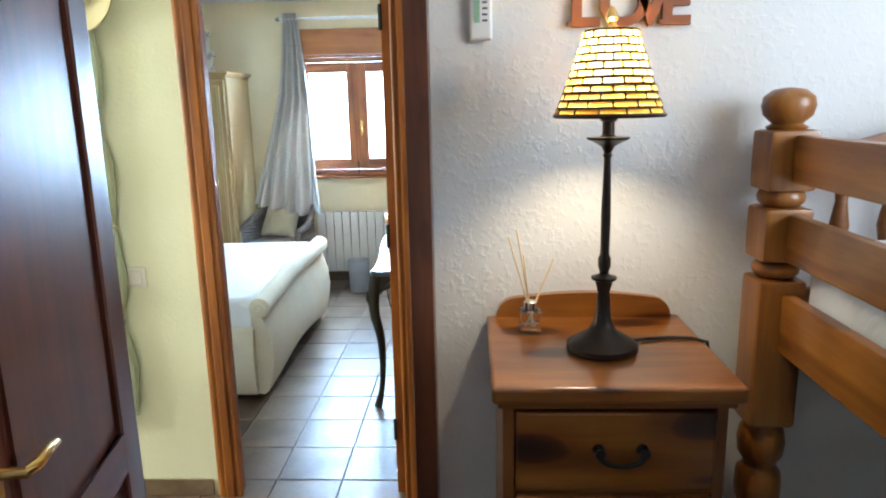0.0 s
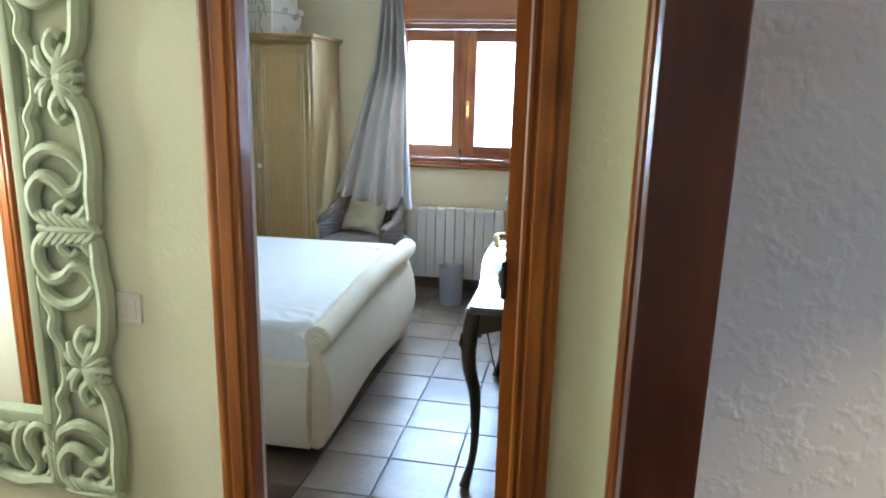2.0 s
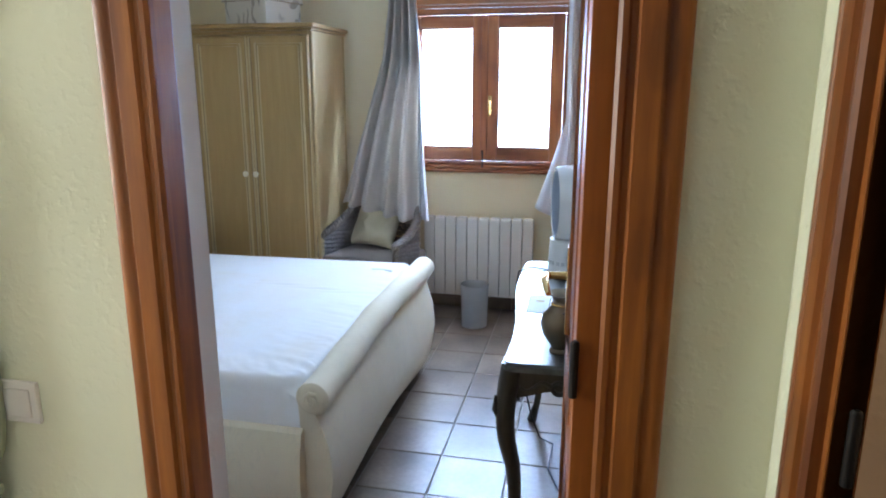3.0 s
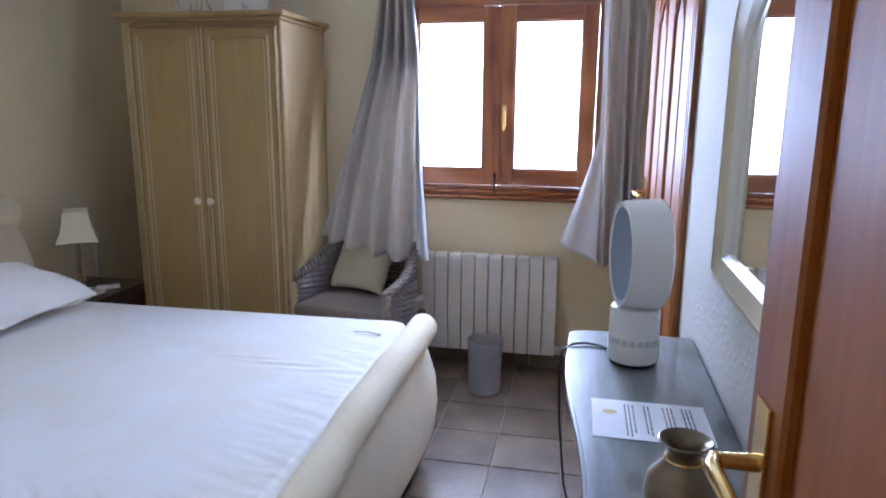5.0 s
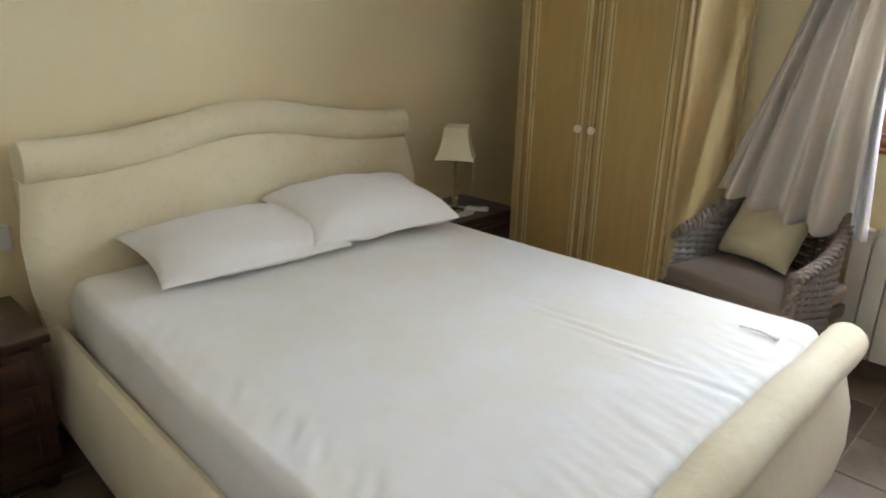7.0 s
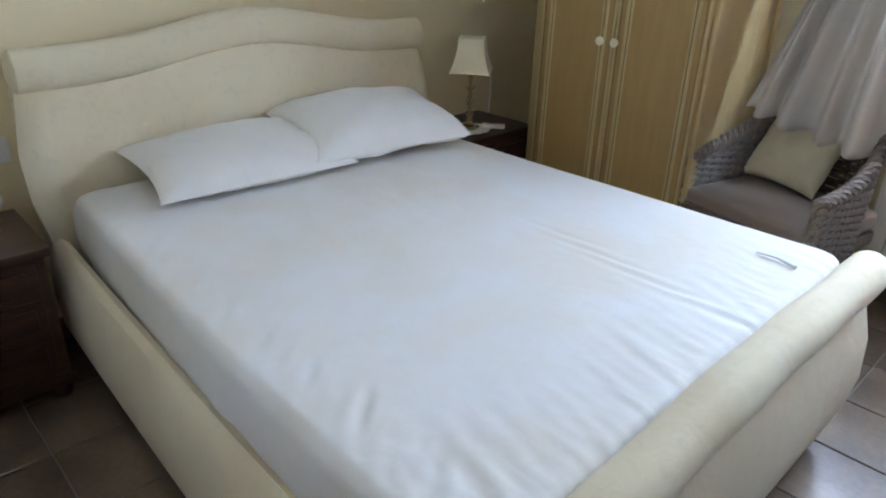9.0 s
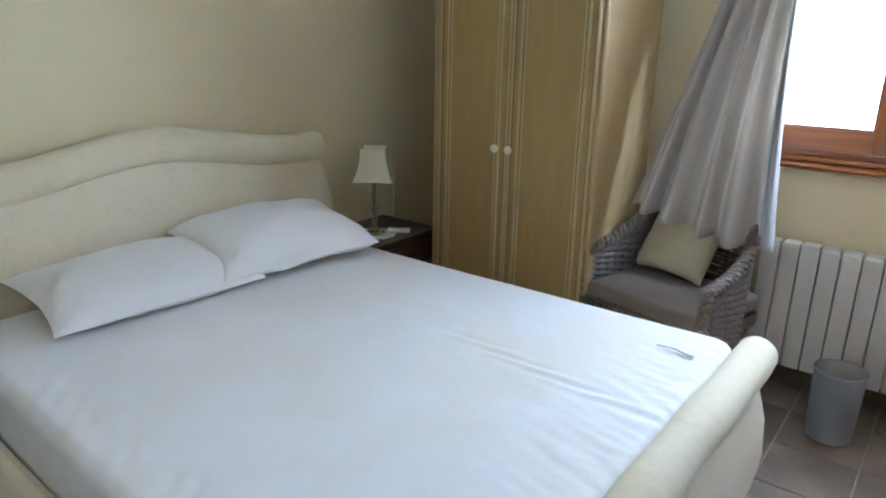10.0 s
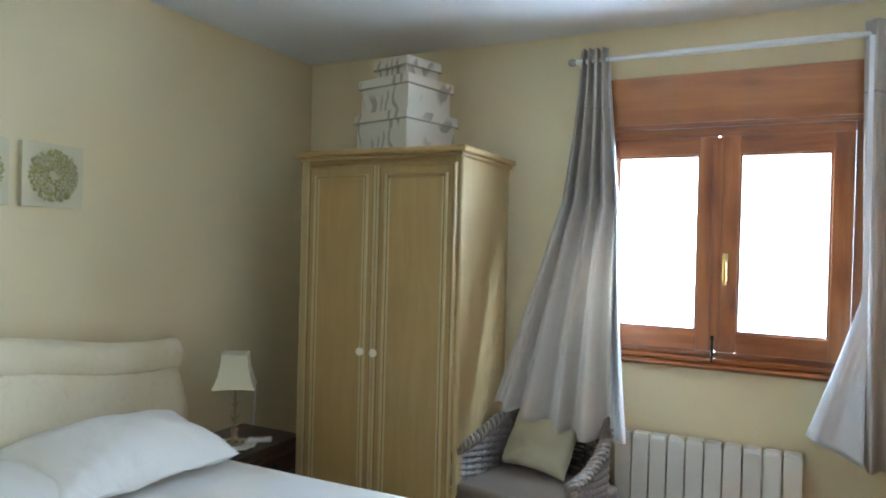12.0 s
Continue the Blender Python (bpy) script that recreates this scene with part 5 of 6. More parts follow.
part("lead", tube(bmesh.new(), [(LEFT + 0.012, 5.98, 0.76), (LEFT + 0.05, 5.99, 0.755), (LEFT + 0.07, 6.01, 0.70), (LEFT + 0.06, 6.015, 0.55), (LEFT + 0.05, 6.01, 0.40)], 0.005, 8), WHITE_PLASTIC, so2)

# ---- pictures over the bed ----
CANVAS = cloth("cream_canvas", (0.74, 0.65, 0.43), 500, 0.2, 0.05)
PETAL = mat("olive_petals", (0.46, 0.40, 0.13), 0.7)
PETAL_2 = mat("pale_sage_petals", (0.56, 0.53, 0.34), 0.7)
random.seed(11)
for y0 in (4.268, 4.552, 4.832):
    pc = thing("picture", (LEFT, y0 + 0.118, 1.677), "square cream canvas with a ring of olive petals", "picture", "pictures over the bed")
    part("canvas", cube(LEFT + 0.001, LEFT + 0.022, y0, y0 + 0.236, 1.560, 1.796, bevel=0.002), CANVAS, pc, smooth=False)
    for mat_, cnt in ((PETAL, 340), (PETAL_2, 230)):
        bm = bmesh.new()
        for i in range(cnt):
            a = random.uniform(0, 2 * math.pi)
            r = 0.014 + 0.082 * math.sqrt(random.random())
            c = Vector((LEFT + 0.0225 + random.uniform(0, 0.004), y0 + 0.118 + r * math.cos(a), 1.678 + r * math.sin(a)))
            d = a + random.uniform(-0.8, 0.8)
            u = Vector((0.0, math.cos(d), math.sin(d))) * random.uniform(0.005, 0.011)
            w = Vector((0.0, -math.sin(d), math.cos(d))) * random.uniform(0.003, 0.005)
            k = Vector((0.003, 0, 0))
            v = [bm.verts.new(c + q) for q in (-u, -w + k, u, w + k, k * 1.6)]
            for f in ((0, 1, 4), (1, 2, 4), (2, 3, 4), (3, 0, 4)):
                bm.faces.new([v[j] for j in f])
        part("petals", bm, mat_, pc, smooth=False)


# ---- hall ----
def light_switch(at, facing, label, n=1):
    s = thing("light_switch", at, label, "light switch", "light switches", rz=facing, local=True)
    part("plate", cube(-0.041, 0.041, -0.010, 0.0, -0.041, 0.041, bevel=0.004), WHITE_PLASTIC, s)
    part("rocker", cube(-0.028, 0.028, -0.0145, -0.010, -0.028, 0.028, bevel=0.003), WHITE_GLOSS, s)
    return s


light_switch((-0.775, HALL1, 0.945), 0, "square white light switch on the hall wall")
light_switch((0.745, HALL1 - 0.012, 0.955), 0, "square white light switch on the peach-tinted side room wall")

cm = thing("carved_mirror", (-1.25, HALL1, 0.37), "tall mirror in a pale green openwork carved frame", "mirror")
CX0, CX1, CZ0, CZ1, BW = -1.70, -0.813, 0.385, 1.925, 0.235
for a in ((CX0 + BW - 0.03, CX0 + BW, CZ0 + BW - 0.03, CZ1 - BW + 0.03), (CX1 - BW, CX1 - BW + 0.03, CZ0 + BW - 0.03, CZ1 - BW + 0.03), (CX0 + BW, CX1 - BW, CZ0 + BW - 0.03, CZ0 + BW), (CX0 + BW, CX1 - BW, CZ1 - BW, CZ1 - BW + 0.03)):
    part("inner_frame", cube(a[0], a[1], HALL1 - 0.040, HALL1 - 0.004, a[2], a[3], bevel=0.006), MINT, cm)
part("mirror_glass", cube(CX0 + BW - 0.004, CX1 - BW + 0.004, HALL1 - 0.016, HALL1 - 0.012, CZ0 + BW - 0.004, CZ1 - BW + 0.004), MIRROR, cm, smooth=False)


def smooth_curve(pts, n=5):
    out = []
    P = [Vector(p) for p in pts]
    for i in range(len(P) - 1):
        p0, p1, p2, p3 = P[max(i - 1, 0)], P[i], P[i + 1], P[min(i + 2, len(P) - 1)]
        for k in range(n):
            t = k / n
            out.append(0.5 * ((2 * p1) + (p2 - p0) * t + (2 * p0 - 5 * p1 + 4 * p2 - p3) * t * t + (3 * p1 - p0 - 3 * p2 + p3) * t ** 3))
    out.append(P[-1])
    return out


def carve(bm, pts, r, place, depth=0.0):
    line = smooth_curve([(u, v, 0) for u, v in pts])
    n = len(line)
    tube(bm, [place(p.x, p.y, depth + 0.004 * math.sin(math.pi * i / max(1, n - 1))) for i, p in enumerate(line)], [r * (0.55 + 0.45 * math.sin(math.pi * min(1, 0.15 + 0.85 * i / (n - 1)))) for i in range(n)], 8)


def spiral(c, r, a0, turns, n=9):
    return [(c[0] + r * (1 - 0.75 * i / (n - 1)) * math.cos(a0 + turns * i / (n - 1)), c[1] + r * (1 - 0.75 * i / (n - 1)) * math.sin(a0 + turns * i / (n - 1))) for i in range(n)]


def scroll_unit(place, L, m):
    """Half a repeat of the openwork: u outwards from the inner frame, v along it; m turns it round."""
    def stroke(name, pts, r, depth=0.0):
        bm = bmesh.new()
        carve(bm, pts, r, place, depth)
        part(name, bm, MINT, cm)

    def at(pts):
        return [(u, L * (v if m > 0 else 1 - v)) for u, v in pts]
    # broad outer ribbon, scalloped, ending in a curl
    stroke("scroll", at([(0.150, 0.02), (0.182, 0.08), (0.186, 0.25), (0.196, 0.45), (0.192, 0.65), (0.176, 0.82), (0.135, 0.90), (0.105, 0.82), (0.115, 0.73), (0.140, 0.75)]), 0.0240)
    # S scroll from the inner frame across to the outer ribbon
    stroke("scroll", at([(0.055, 0.03), (0.018, 0.10), (0.012, 0.24), (0.045, 0.35), (0.085, 0.33), (0.115, 0.26), (0.150, 0.29), (0.168, 0.40)]), 0.0205, 0.004)
    stroke("scroll", at([(0.006, 0.33), (0.020, 0.46), (0.075, 0.54), (0.130, 0.50), (0.168, 0.38)]), 0.0195, 0.002)
    # curl hanging inside the upper loop
    stroke("scroll", at([(0.165, 0.16), (0.140, 0.08), (0.100, 0.07), (0.085, 0.13), (0.108, 0.18), (0.128, 0.14)]), 0.0165, 0.003)
    # stem along the inner frame
    stroke("scroll", at([(0.004, 0.50), (0.035, 0.62), (0.028, 0.74), (0.050, 0.86), (0.045, 0.99)]), 0.0180)
    stroke("scroll", at([(0.0, 0.42), (0.004, 0.62), (0.0, 0.80)]), 0.0120)
    for j in range(7):
        u0 = 0.030 + 0.022 * j
        stroke("leaf_lobe", at([(u0 + 0.030, -0.005), (u0 + 0.014, 0.05), (u0 - 0.006, 0.105 - 0.006 * j), (u0 - 0.022, 0.12 - 0.009 * j)]), 0.0130, 0.008)
    stroke("leaf_rib", at([(0.02, 0.005), (0.09, 0.0), (0.16, 0.003), (0.205, 0.0)]), 0.013, 0.008)
    for a in (-0.1, 0.45, 1.0, 1.5):
        stroke("petal", at([(0.118, 0.995), (0.135 + 0.018 * math.cos(a), 0.99 - 0.09 * math.sin(a)), (0.142 + 0.052 * math.cos(a), 0.99 - 0.19 * math.sin(a))]), 0.0165, 0.008)
    for a in (0.5, 1.1):
        stroke("petal", at([(0.11, 0.99), (0.085, 0.99 - 0.08 * math.sin(a)), (0.085 - 0.03 * math.cos(a), 0.99 - 0.2 * math.sin(a))]), 0.0150, 0.006)
    stroke("flower_heart", [(u, (0.99 * L - v) if m > 0 else 0.01 * L + v) for u, v in spiral((0.155, 0.0), 0.022, 0.0, 7.5)], 0.006, 0.018)


def carved_run(place, length, halves):
    """Halves alternate, so that leaves meet leaves and flowers meet flowers."""
    L = length / halves
    for i in range(halves):
        scroll_unit(lambda u, v, d, i=i: place(u, i * L + v, d), L, 1 if i % 2 == 0 else -1)


SIDE = CZ1 - CZ0
LW = CX1 - CX0 - 2 * BW + 0.06
carved_run(lambda u, v, d: (CX1 - BW + 0.03 + u, HALL1 - 0.022 - d, CZ0 + v), SIDE, 4)
carved_run(lambda u, v, d: (CX0 + BW - 0.03 - u, HALL1 - 0.022 - d, CZ0 + v), SIDE, 4)
carved_run(lambda u, v, d: (CX0 + BW - 0.03 + v, HALL1 - 0.022 - d, CZ0 + BW - 0.03 - u), LW, 2)
carved_run(lambda u, v, d: (CX0 + BW - 0.03 + v, HALL1 - 0.022 - d, CZ1 - BW + 0.03 + u), LW, 2)

ht = thing("wall_plate", (-0.85, HALL1, 2.005), "round cream straw plate hanging on the hall wall", "wall decoration")
hp = lathe(bmesh.new(), [(0.01, 0.0), (0.10, 0.004), (0.142, 0.016), (0.148, 0.022), (0.145, 0.027), (0.10, 0.016), (0.07, 0.014), (0.066, 0.03), (0.05, 0.038), (0.004, 0.04)], 48)
bmesh.ops.rotate(hp, verts=hp.verts, cent=(0, 0, 0), matrix=Matrix.Rotation(radians(90), 3, "X"))
bmesh.ops.translate(hp, verts=hp.verts, vec=(-0.85, HALL1 - 0.048, 2.005))
part("straw_disc", hp, cloth("woven_straw", (0.66, 0.58, 0.36), 250, 0.6, 0.15), ht)

# ---- bathroom seen in the hall mirror ----
ba = thing("washbasin", (-2.42, 1.22, 0), "white porcelain pedestal washbasin with chrome tap", "washbasin")
part("pedestal", lathe(bmesh.new(), [(0.11, 0), (0.10, 0.05), (0.075, 0.3), (0.08, 0.6), (0.12, 0.72)], 28, (-2.42, 1.22, 0)), PORCELAIN, ba)
part("bowl", lathe(bmesh.new(), [(0.10, 0.68), (0.19, 0.74), (0.25, 0.84), (0.255, 0.86), (0.24, 0.862), (0.17, 0.78), (0.03, 0.74)], 40, (-2.36, 1.22, 0), (0.9, 1.1)), PORCELAIN, ba)
part("tap", tube(bmesh.new(), [(-2.55, 1.22, 0.86), (-2.55, 1.22, 0.96), (-2.53, 1.22, 0.99), (-2.47, 1.22, 0.985), (-2.44, 1.22, 0.95)], 0.012, 10), CHROME, ba)
bl = thing("bathroom_light", (-2.6, 1.25, 1.55), "tall lit white wall light in the bathroom", "lamp")
part("diffuser", cube(-2.6, -2.55, 1.10, 1.42, 1.25, 1.86, bevel=0.01), BATH_GLOW, bl)
part("frame", cube(-2.6, -2.56, 1.085, 1.435, 1.225, 1.249, bevel=0.003), WHITE_PLASTIC, bl)

# ---- bunk room: chest, lamp and the rest on it ----
cs = thing("chest_of_drawers", (0.79, 1.745, 0), "narrow varnished knotty pine chest of drawers", "chest of drawers")
AX0, AX1, AY0, AY1, AZ = 0.598, 0.988, 1.548, 1.925, 1.115
part("top", cube(0.578, 1.008, 1.515, 1.925, AZ - 0.03, AZ, bevel=0.008, seg=3), CHEST_X, cs)
part("top_moulding", cube(0.588, 0.998, 1.53, 1.92, AZ - 0.045, AZ - 0.03, bevel=0.005), CHEST_X, cs)
gy = bmesh.new()
pts = [(0.600, AZ)] + [(0.600 + 0.04 * (1 - math.cos(t * math.pi / 2 / 5)), AZ + 0.045 * math.sin(t * math.pi / 2 / 5)) for t in range(1, 6)] + [(0.640 + 0.31 * k / 10, AZ + 0.045 + 0.012 * math.sin(math.pi * k / 10)) for k in range(1, 10)] + [(0.986 - 0.04 * (1 - math.cos(t * math.pi / 2 / 5)), AZ + 0.045 * math.sin(t * math.pi / 2 / 5)) for t in range(5, 0, -1)] + [(0.986, AZ)]
part("back_upstand", prism(gy, pts, "y", 1.903, 1.923), CHEST_X, cs)
part("side", cube(AX0, AX0 + 0.02, AY0, AY1, 0.06, AZ - 0.045), CHEST_Z, cs)
part("side", cube(AX1 - 0.02, AX1, AY0, AY1, 0.06, AZ - 0.045), CHEST_Z, cs)
part("back", cube(AX0 + 0.02, AX1 - 0.02, AY1 - 0.01, AY1, 0.06, AZ - 0.045), CHEST_Z, cs)
part("plinth", cube(AX0 - 0.012, AX1 + 0.012, AY0 - 0.012, AY1, 0.0, 0.085, bevel=0.006), CHEST_X, cs)
for i in range(6):
    z1 = AZ - 0.055 - i * 0.163
    z0 = z1 - 0.15
    dr = part("drawer", cube(AX0 + 0.022, AX1 - 0.022, AY0 - 0.012, AY0 + 0.02, z0, z1, bevel=0.006, seg=3), CHEST_X, cs)
    part("rail", cube(AX0 + 0.02, AX1 - 0.02, AY0 + 0.002, AY0 + 0.03, z0 - 0.012, z0 - 0.001), CHEST_X, cs)
    hd = bmesh.new()
    zc = (z0 + z1) / 2 + 0.006
    tube(hd, [(0.802 + 0.038 * math.cos(math.pi + math.pi * k / 12), AY0 - 0.03 - 0.004 * math.sin(math.pi * k / 12), zc - 0.020 * math.sin(math.pi * k / 12)) for k in range(13)], [0.0065 - 0.002 * math.sin(math.pi * k / 12) for k in range(13)], 8)
    for sx in (-1, 1):
        tube(hd, [(0.802 + sx * 0.038, AY0 - 0.012, zc), (0.802 + sx * 0.038, AY0 - 0.024, zc), (0.802 + sx * 0.038, AY0 - 0.036, zc + 0.003)], [0.011, 0.007, 0.009], 10)
    part("handle", hd, IRON, dr, "black iron drop handle")

tl = thing("table_lamp", (0.797, 1.70, AZ), "lit bronze candlestick lamp with amber stained-glass shade", "lamp", local=True)
part("base", lathe(bmesh.new(), [(0.064, 0.0), (0.068, 0.004), (0.067, 0.014), (0.060, 0.020), (0.044, 0.030), (0.026, 0.042), (0.017, 0.06), (0.013, 0.085), (0.013, 0.10)], 40), BRONZE, tl)
part("stem", lathe(bmesh.new(), [(0.013, 0.10), (0.011, 0.115), (0.017, 0.138), (0.024, 0.142), (0.024, 0.146), (0.014, 0.149), (0.008, 0.153), (0.012, 0.168), (0.012, 0.182), (0.0085, 0.19), (0.009, 0.26), (0.0065, 0.370), (0.009, 0.375), (0.0065, 0.380), (0.012, 0.391), (0.022, 0.397), (0.038, 0.404), (0.039, 0.408), (0.015, 0.409), (0.011, 0.413), (0.011, 0.435), (0.016, 0.438), (0.016, 0.446)], 28), BRONZE, tl)
part("socket", lathe(bmesh.new(), [(0.014, 0.446), (0.016, 0.45), (0.014, 0.478), (0.010, 0.482)], 20), BRASS, tl)
GL = bpy.data.materials.new("amber_glass_piece")
GL.use_nodes = True
gn = GL.node_tree.nodes
gt = gn.new("ShaderNodeBsdfTranslucent")
gm = gn.new("ShaderNodeMixShader")
go = gn.new("ShaderNodeObjectInfo")
gv = gn.new("ShaderNodeValToRGB")
gv.color_ramp.elements[0].color, gv.color_ramp.elements[1].color = (0.98, 0.50, 0.06, 1), (1.0, 0.68, 0.17, 1)
GL.node_tree.links.new(go.outputs["Random"], gv.inputs["Fac"])
GL.node_tree.links.new(gv.outputs["Color"], gt.inputs["Color"])
GL.node_tree.links.new(gv.outputs["Color"], gn["Principled BSDF"].inputs["Base Color"])
gn["Principled BSDF"].inputs["Roughness"].default_value = 0.2
gm.inputs["Fac"].default_value = 0.88
GL.node_tree.links.new(gn["Principled BSDF"].outputs[0], gm.inputs[1])
GL.node_tree.links.new(gt.outputs[0], gm.inputs[2])
GL.node_tree.links.new(gm.outputs[0], gn["Material Output"].inputs["Surface"])
SB, ST, RB, RT = 0.447, 0.592, 0.097, 0.046
NR, NB = 11, 13
came = bmesh.new()


def shade_at(t, a, o=0.0):
    r = RB + (RT - RB) * t ** 0.92 + o
    return (r * math.cos(a), r * math.sin(a), SB + (ST - SB) * t)


for r in range(NR + 1):
    tube(came, [shade_at(r / NR, 2 * math.pi * k / 48) for k in range(48)], 0.0029 if r else 0.0042, 5, True)
for r in range(NR):
    for b in range(NB):
        a = 2 * math.pi * (b + 0.5 * (r % 2)) / NB
        tube(came, [shade_at(r / NR, a), shade_at((r + 1) / NR, a)], 0.0027, 4)
shd = part("shade", came, BRONZE, tl, "dark leaded frame of the shade")
for r in range(NR):
    bm = bmesh.new()
    g4 = []
    for k in range(4):
        a = 2 * math.pi * k / 3 / NB
        g4.append([bm.verts.new(shade_at(t, a, o)) for t, o in ((r / NR, -0.001), ((r + 1) / NR, -0.001), ((r + 1) / NR, 0.0012), (r / NR, 0.0012))])
    for p, q in zip(g4, g4[1:]):
        for k in (1, 2, 3):
            bm.faces.new((p[k], p[(k + 1) % 4], q[(k + 1) % 4], q[k]))
    bmesh.ops.recalc_face_normals(bm, faces=bm.faces)
    me = mesh("glass_piece", bm, GL)
    for b in range(NB):
        g1 = new("glass_piece", me)
        g1.parent = shd
        g1.rotation_euler = (0, 0, 2 * math.pi * (b + 0.5 * (r % 2)) / NB)
part("finial", lathe(bmesh.new(), [(0.004, 0.585), (0.012, 0.596), (0.010, 0.602), (0.006, 0.606), (0.013, 0.614), (0.009, 0.624), (0.003, 0.634)], 18), BRASS, tl)
part("spider", tube(bmesh.new(), [(-RT, 0, ST), (0, 0, ST + 0.004), (RT, 0, ST)], 0.0022, 6), BRONZE, tl)
part("cord", tube(bmesh.new(), [(0.06, 0.03, 0.006), (0.10, 0.05, 0.004), (0.15, 0.055, 0.004), (0.19, 0.05, 0.004), (0.215, 0.04, 0.0), (0.22, 0.035, -0.04), (0.222, 0.05, -0.3)], 0.0035, 8), BLACK, tl)

rd = thing("reed_diffuser", (0.668, 1.815, AZ), "small square glass reed diffuser with pale sticks", "diffuser", local=True)
part("bottle", cube(-0.022, 0.022, -0.022, 0.022, 0.0, 0.046, bevel=0.004), GLASS, rd, "clear glass bottle")
part("oil", cube(-0.018, 0.018, -0.018, 0.018, 0.004, 0.020, bevel=0.002), mat("pale_oil", (0.9, 0.85, 0.7), 0.05, Transmission_Weight=1.0), rd)
part("cap", lathe(bmesh.new(), [(0.013, 0.046), (0.014, 0.048), (0.014, 0.063), (0.012, 0.065)], 20), CHROME, rd)
for dx, dy, h in ((-0.045, 0.01, 0.20), (-0.038, -0.01, 0.175), (-0.028, 0.015, 0.215), (0.05, 0.02, 0.15), (-0.015, 0.0, 0.165)):
    part("reed", tube(bmesh.new(), [(-dx * 0.2, 0, 0.012), (dx, dy, h)], 0.0018, 6), REED, rd)

lv = thing("wall_letters", (0.885, BUNK, 1.748), "rust-brown wooden letters spelling LOVE on the wall", "sign")
for chx, ch_ in zip((0.752, 0.812, 0.880, 0.936), "LOVE"):
    fc = bpy.data.curves.new("letter", "FONT")
    fc.body, fc.size, fc.extrude, fc.bevel_depth, fc.offset = ch_, 0.125, 0.006, 0.0012, 0.003
    tmp = bpy.data.objects.new("letter", fc)
    scene.collection.objects.link(tmp)
    me = bpy.data.meshes.new_from_object(tmp.evaluated_get(bpy.context.evaluated_depsgraph_get()))
    bpy.data.objects.remove(tmp)
    bm = bmesh.new()
    bm.from_mesh(me)
    bmesh.ops.rotate(bm, verts=bm.verts, cent=(0, 0, 0), matrix=Matrix.Rotation(radians(90), 3, "X"))
    bmesh.ops.translate(bm, verts=bm.verts, vec=(chx, BUNK - 0.010, 1.741))
    part("letter", bm, RUST_WOOD, lv, smooth=False)
for x0, x1 in ((0.748, 0.806), (0.934, 0.996)):
    part("serif", cube(x0, x1, BUNK - 0.017, BUNK - 0.002, 1.7395, 1.7475, bevel=0.001), RUST_WOOD, lv, smooth=False)
th = thing("thermostat", (0.569, BUNK, 1.79), "white wall thermostat with a green scale", "thermostat")
part("case", cube(0.546, 0.594, BUNK - 0.022, BUNK - 0.001, 1.715, 1.90, bevel=0.008, seg=3), WHITE_PLASTIC, th)
part("scale", cube(0.556, 0.568, BUNK - 0.0235, BUNK - 0.022, 1.75, 1.88), mat("green_scale", (0.25, 0.42, 0.30), 0.5), th)
tk = bmesh.new()
for i in range(9):
    box(tk, 0.573, 0.584, BUNK - 0.0235, BUNK - 0.022, 1.752 + 0.012 * i, 1.756 + 0.012 * i)
part("marks", tk, INK, th, smooth=False)

# ---- bunk bed ----
bk = thing("bunk_bed", (1.6, 0.85, 0), "varnished pine bunk bed with turned posts and side rails", "bunk bed")


def post(x, y):
    bm = bmesh.new()
    h = 0.048
    for z0, z1 in ((0.0, 0.62), (0.905, 1.225), (1.262, 1.372), (1.405, 1.525)):
        box(bm, x - h, x + h, y - h, y + h, z0, z1, bevel=0.012)
    lathe(bm, [(0.035, 0.615), (0.046, 0.64), (0.046, 0.665), (0.034, 0.69), (0.034, 0.70), (0.047, 0.725), (0.049, 0.755), (0.046, 0.785), (0.034, 0.80), (0.034, 0.81), (0.046, 0.83), (0.049, 0.86), (0.045, 0.885), (0.034, 0.905), (0.034, 0.915)], 24, (x, y, 0))
    for z in (1.222, 1.370):
        lathe(bm, [(0.03, z), (0.044, z + 0.012), (0.046, z + 0.022), (0.042, z + 0.034), (0.03, z + 0.042)], 24, (x, y, 0))
    lathe(bm, [(0.03, 1.52), (0.04, 1.53), (0.028, 1.536), (0.045, 1.552), (0.050, 1.57), (0.047, 1.588), (0.03, 1.602), (0.006, 1.606)], 28, (x, y, 0))
    return part("post", bm, BUNK_Z, bk)


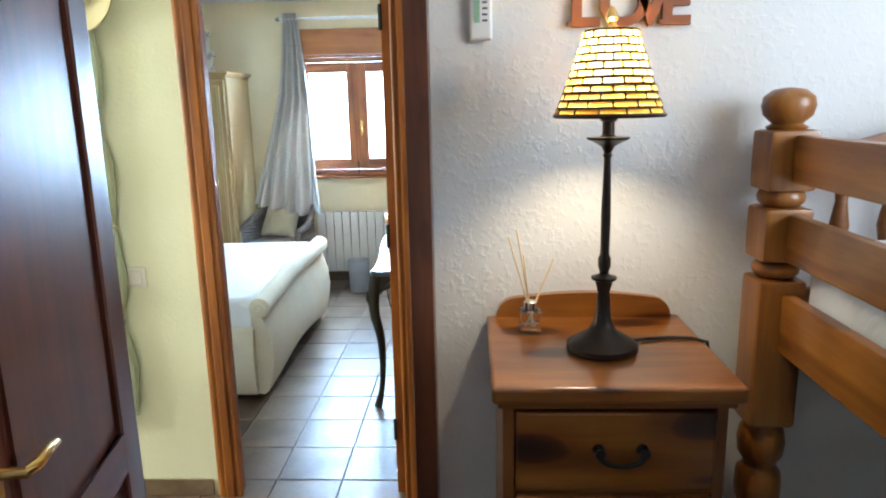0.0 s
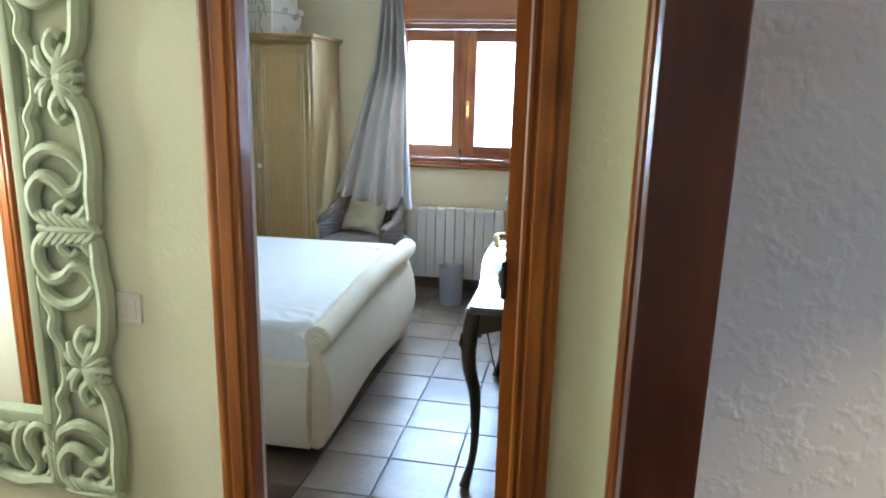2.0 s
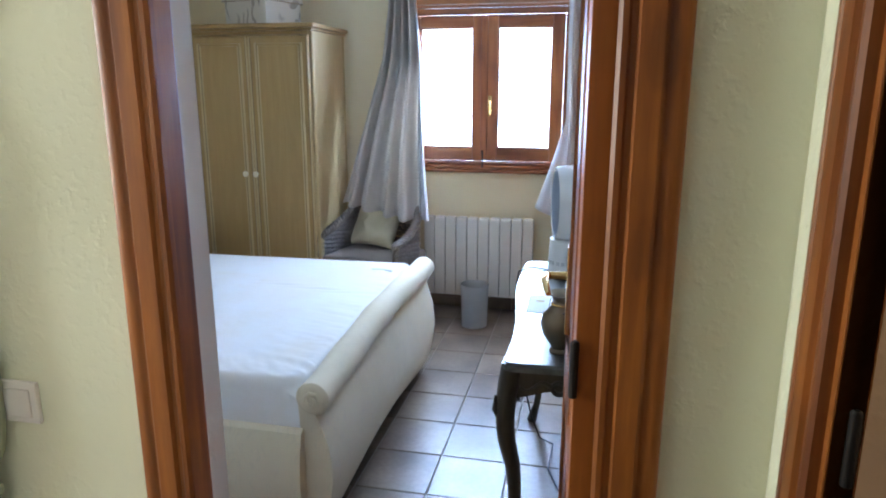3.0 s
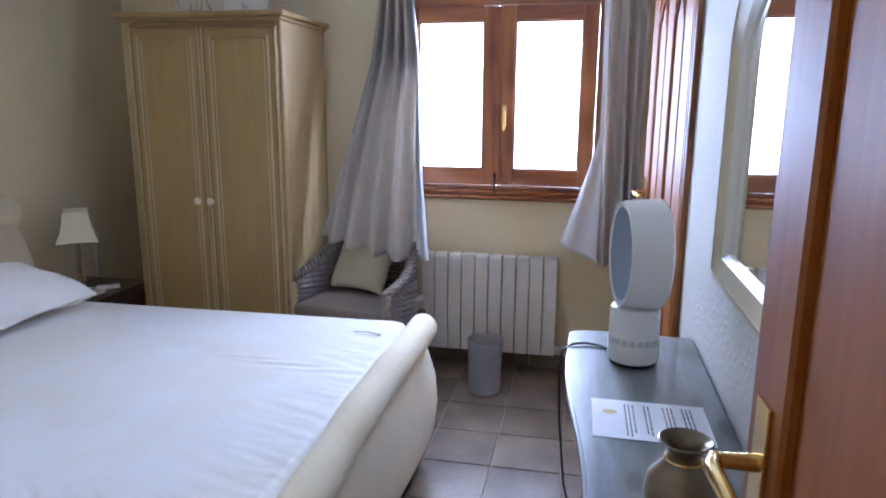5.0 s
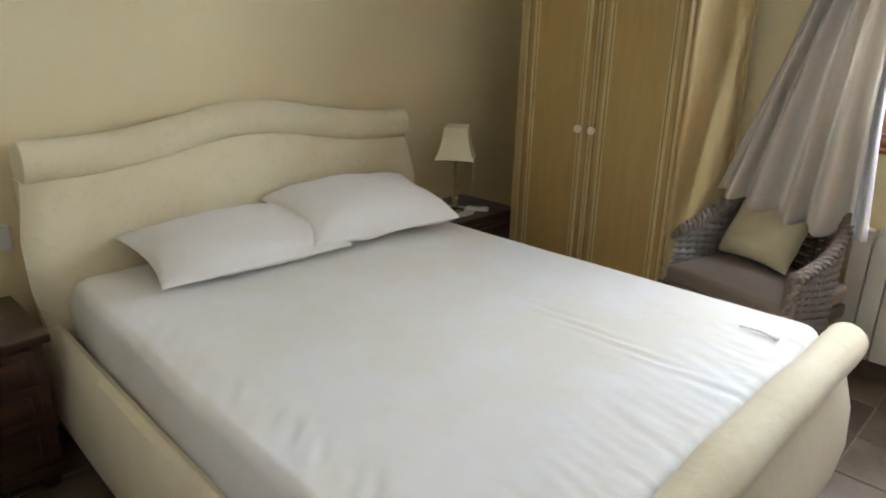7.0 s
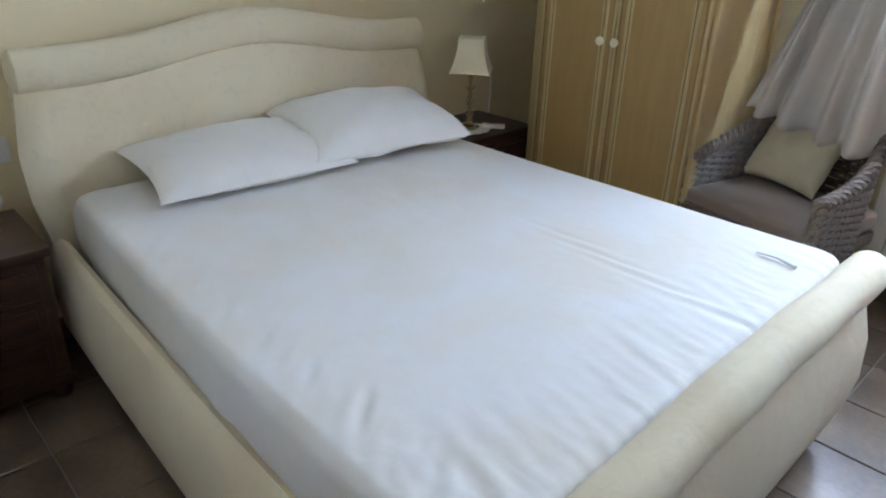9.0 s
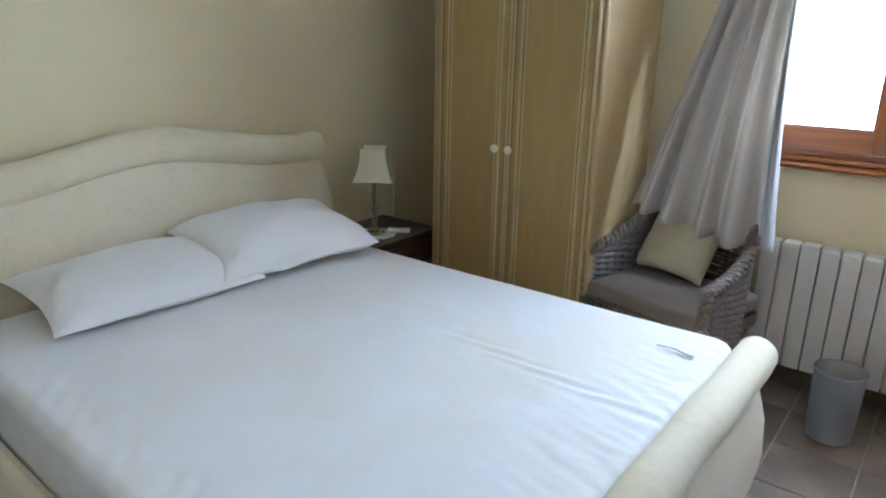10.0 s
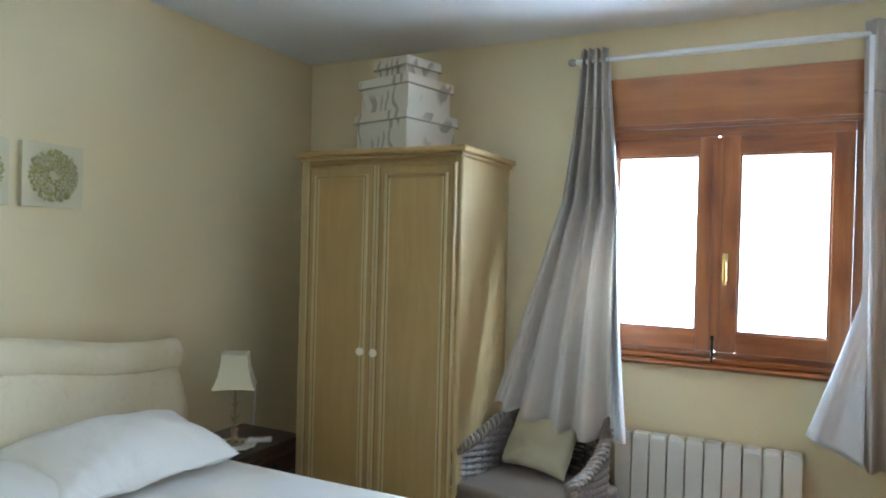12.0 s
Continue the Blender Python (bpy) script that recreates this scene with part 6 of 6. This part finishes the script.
BX0, BX1, BY0, BY1 = 1.172, 1.985, -0.10, 1.83
for x in (BX0, BX1):
    for y in (BY0, BY1):
        post(x, y)
for x in (BX0, BX1):
    for z0, z1 in ((1.424, 1.516), (1.266, 1.362), (1.077, 1.20), (0.30, 0.42)):
        part("side_rail", cube(x - 0.004, x + 0.022, BY0 + 0.048, BY1 - 0.048, z0, z1, bevel=0.006), BUNK_Y, bk)
for y in (BY0, BY1):
    hbm = bmesh.new()
    pts = [(BX0 + 0.05, 1.43), (BX1 - 0.05, 1.43)] + [(BX1 - 0.05 - (BX1 - BX0 - 0.10) * k / 16, 1.47 + 0.075 * math.sin(math.pi * k / 16)) for k in range(17)]
    part("headboard_rail", prism(hbm, pts, "y", y - 0.012, y + 0.012), BUNK_X, bk)
    part("headboard_rail", cube(BX0 + 0.05, BX1 - 0.05, y - 0.012, y + 0.012, 1.08, 1.20, bevel=0.005), BUNK_X, bk)
    for k in range(7):
        x = BX0 + 0.12 + k * (BX1 - BX0 - 0.24) / 6
        part("spindle", lathe(bmesh.new(), [(0.012, 1.195), (0.018, 1.23), (0.011, 1.28), (0.019, 1.33), (0.011, 1.38), (0.016, 1.42), (0.012, 1.44)], 12, (x, y, 0)), BUNK_X, bk)
    part("headboard_rail", cube(BX0 + 0.05, BX1 - 0.05, y - 0.012, y + 0.012, 0.30, 0.55, bevel=0.005), BUNK_X, bk)
for k in range(12):
    y = BY0 + 0.12 + k * 0.15
    part("bed_slat", cube(BX0 + 0.022, BX1 - 0.004, y, y + 0.07, 1.10, 1.118), BUNK_X, bk)
    part("bed_slat", cube(BX0 + 0.022, BX1 - 0.004, y, y + 0.07, 0.34, 0.358), BUNK_X, bk)
BLUE_SHEET = cloth("pale_blue_white_cotton", (0.72, 0.75, 0.80), 1000, 0.15, 0.05, 0.85, 0.4)
for z0, lab in ((1.119, "white sheeted mattress on the upper bunk"), (0.359, "white sheeted mattress on the lower bunk")):
    mm = thing("bunk_mattress", (1.57, 0.86, z0), lab, "mattress", "bunk mattresses")
    bm = bmesh.new()
    box(bm, BX0 + 0.03, BX1 - 0.012, BY0 + 0.06, BY1 - 0.06, z0, z0 + 0.20, bevel=0.05, seg=5)
    part("sheet", bm, BLUE_SHEET, mm)

# ---- skirting tiles ----
SKIRT = TILE


def skirting(name, label, runs):
    sk = thing(name, (0, 0, 0), label, "skirting", kind="structure", local=True)
    for axis, a, b, face, s, h in runs:
        n = max(1, round((b - a) / 0.305))
        w = (b - a) / n
        for i in range(n):
            p, q = a + i * w + 0.0015, a + (i + 1) * w - 0.0015
            f0, f1 = sorted((face, face + s * 0.009))
            part("tile", cube(*((p, q, f0, f1) if axis == "x" else (f0, f1, p, q)), 0.001, h, bevel=0.002, seg=1), SKIRT, sk)
    return sk


skirting("baseboard_hall", "beige ceramic skirting tiles along the hall", [("x", -2.6, -0.545, HALL1, -1, 0.075), ("x", 0.385, 0.50, HALL1, -1, 0.075)])
skirting("baseboard_bedroom", "brown ceramic skirting tiles round the bedroom", [("x", -2.64, 0.35, FAR, -1, 0.085), ("y", 3.25, 6.48, LEFT, 1, 0.085), ("y", 3.25, 5.25, RIGHT, -1, 0.085), ("x", -2.62, -0.54, 3.232, 1, 0.085), ("y", 3.05, 3.24, -0.528, 1, 0.085)])

# ---- floor tiles ----
PITCH, TX, TY = 0.2865, -0.315, 3.66
tile_bm = cube(-PITCH / 2 + 0.0025, PITCH / 2 - 0.0025, -PITCH / 2 + 0.0025, PITCH / 2 - 0.0025, -0.008, 0.0, bevel=0.0025, seg=1)
tile_mesh = mesh("tile", tile_bm, TILE)
tf = thing("floor_tiles", (0, 0, 0), "mottled glazed terracotta floor tiles with pale joints", "floor tiles", kind="structure", local=True)
random.seed(3)
rest = bmesh.new()
for i in range(-9, 9):
    for j in range(-19, 10):
        x, y = TX + (i + 0.5) * PITCH, TY + (j + 0.5) * PITCH
        if y > 1.95 and x < 0.62:
            ob = new("tile", tile_mesh)
            ob.parent = tf
            ob.location = (x, y, random.uniform(-0.0006, 0.0006))
            ob.rotation_euler = (random.uniform(-0.0015, 0.0015), random.uniform(-0.0015, 0.0015), random.choice((0, 1, 2, 3)) * math.pi / 2)
        elif y < 2.9 and x < 2.05:
            box(rest, x - PITCH / 2 + 0.0025, x + PITCH / 2 - 0.0025, y - PITCH / 2 + 0.0025, y + PITCH / 2 - 0.0025, -0.008, 0.0)
tagged(part("tile_field", rest, TILE, tf, smooth=False), kind="stuff")
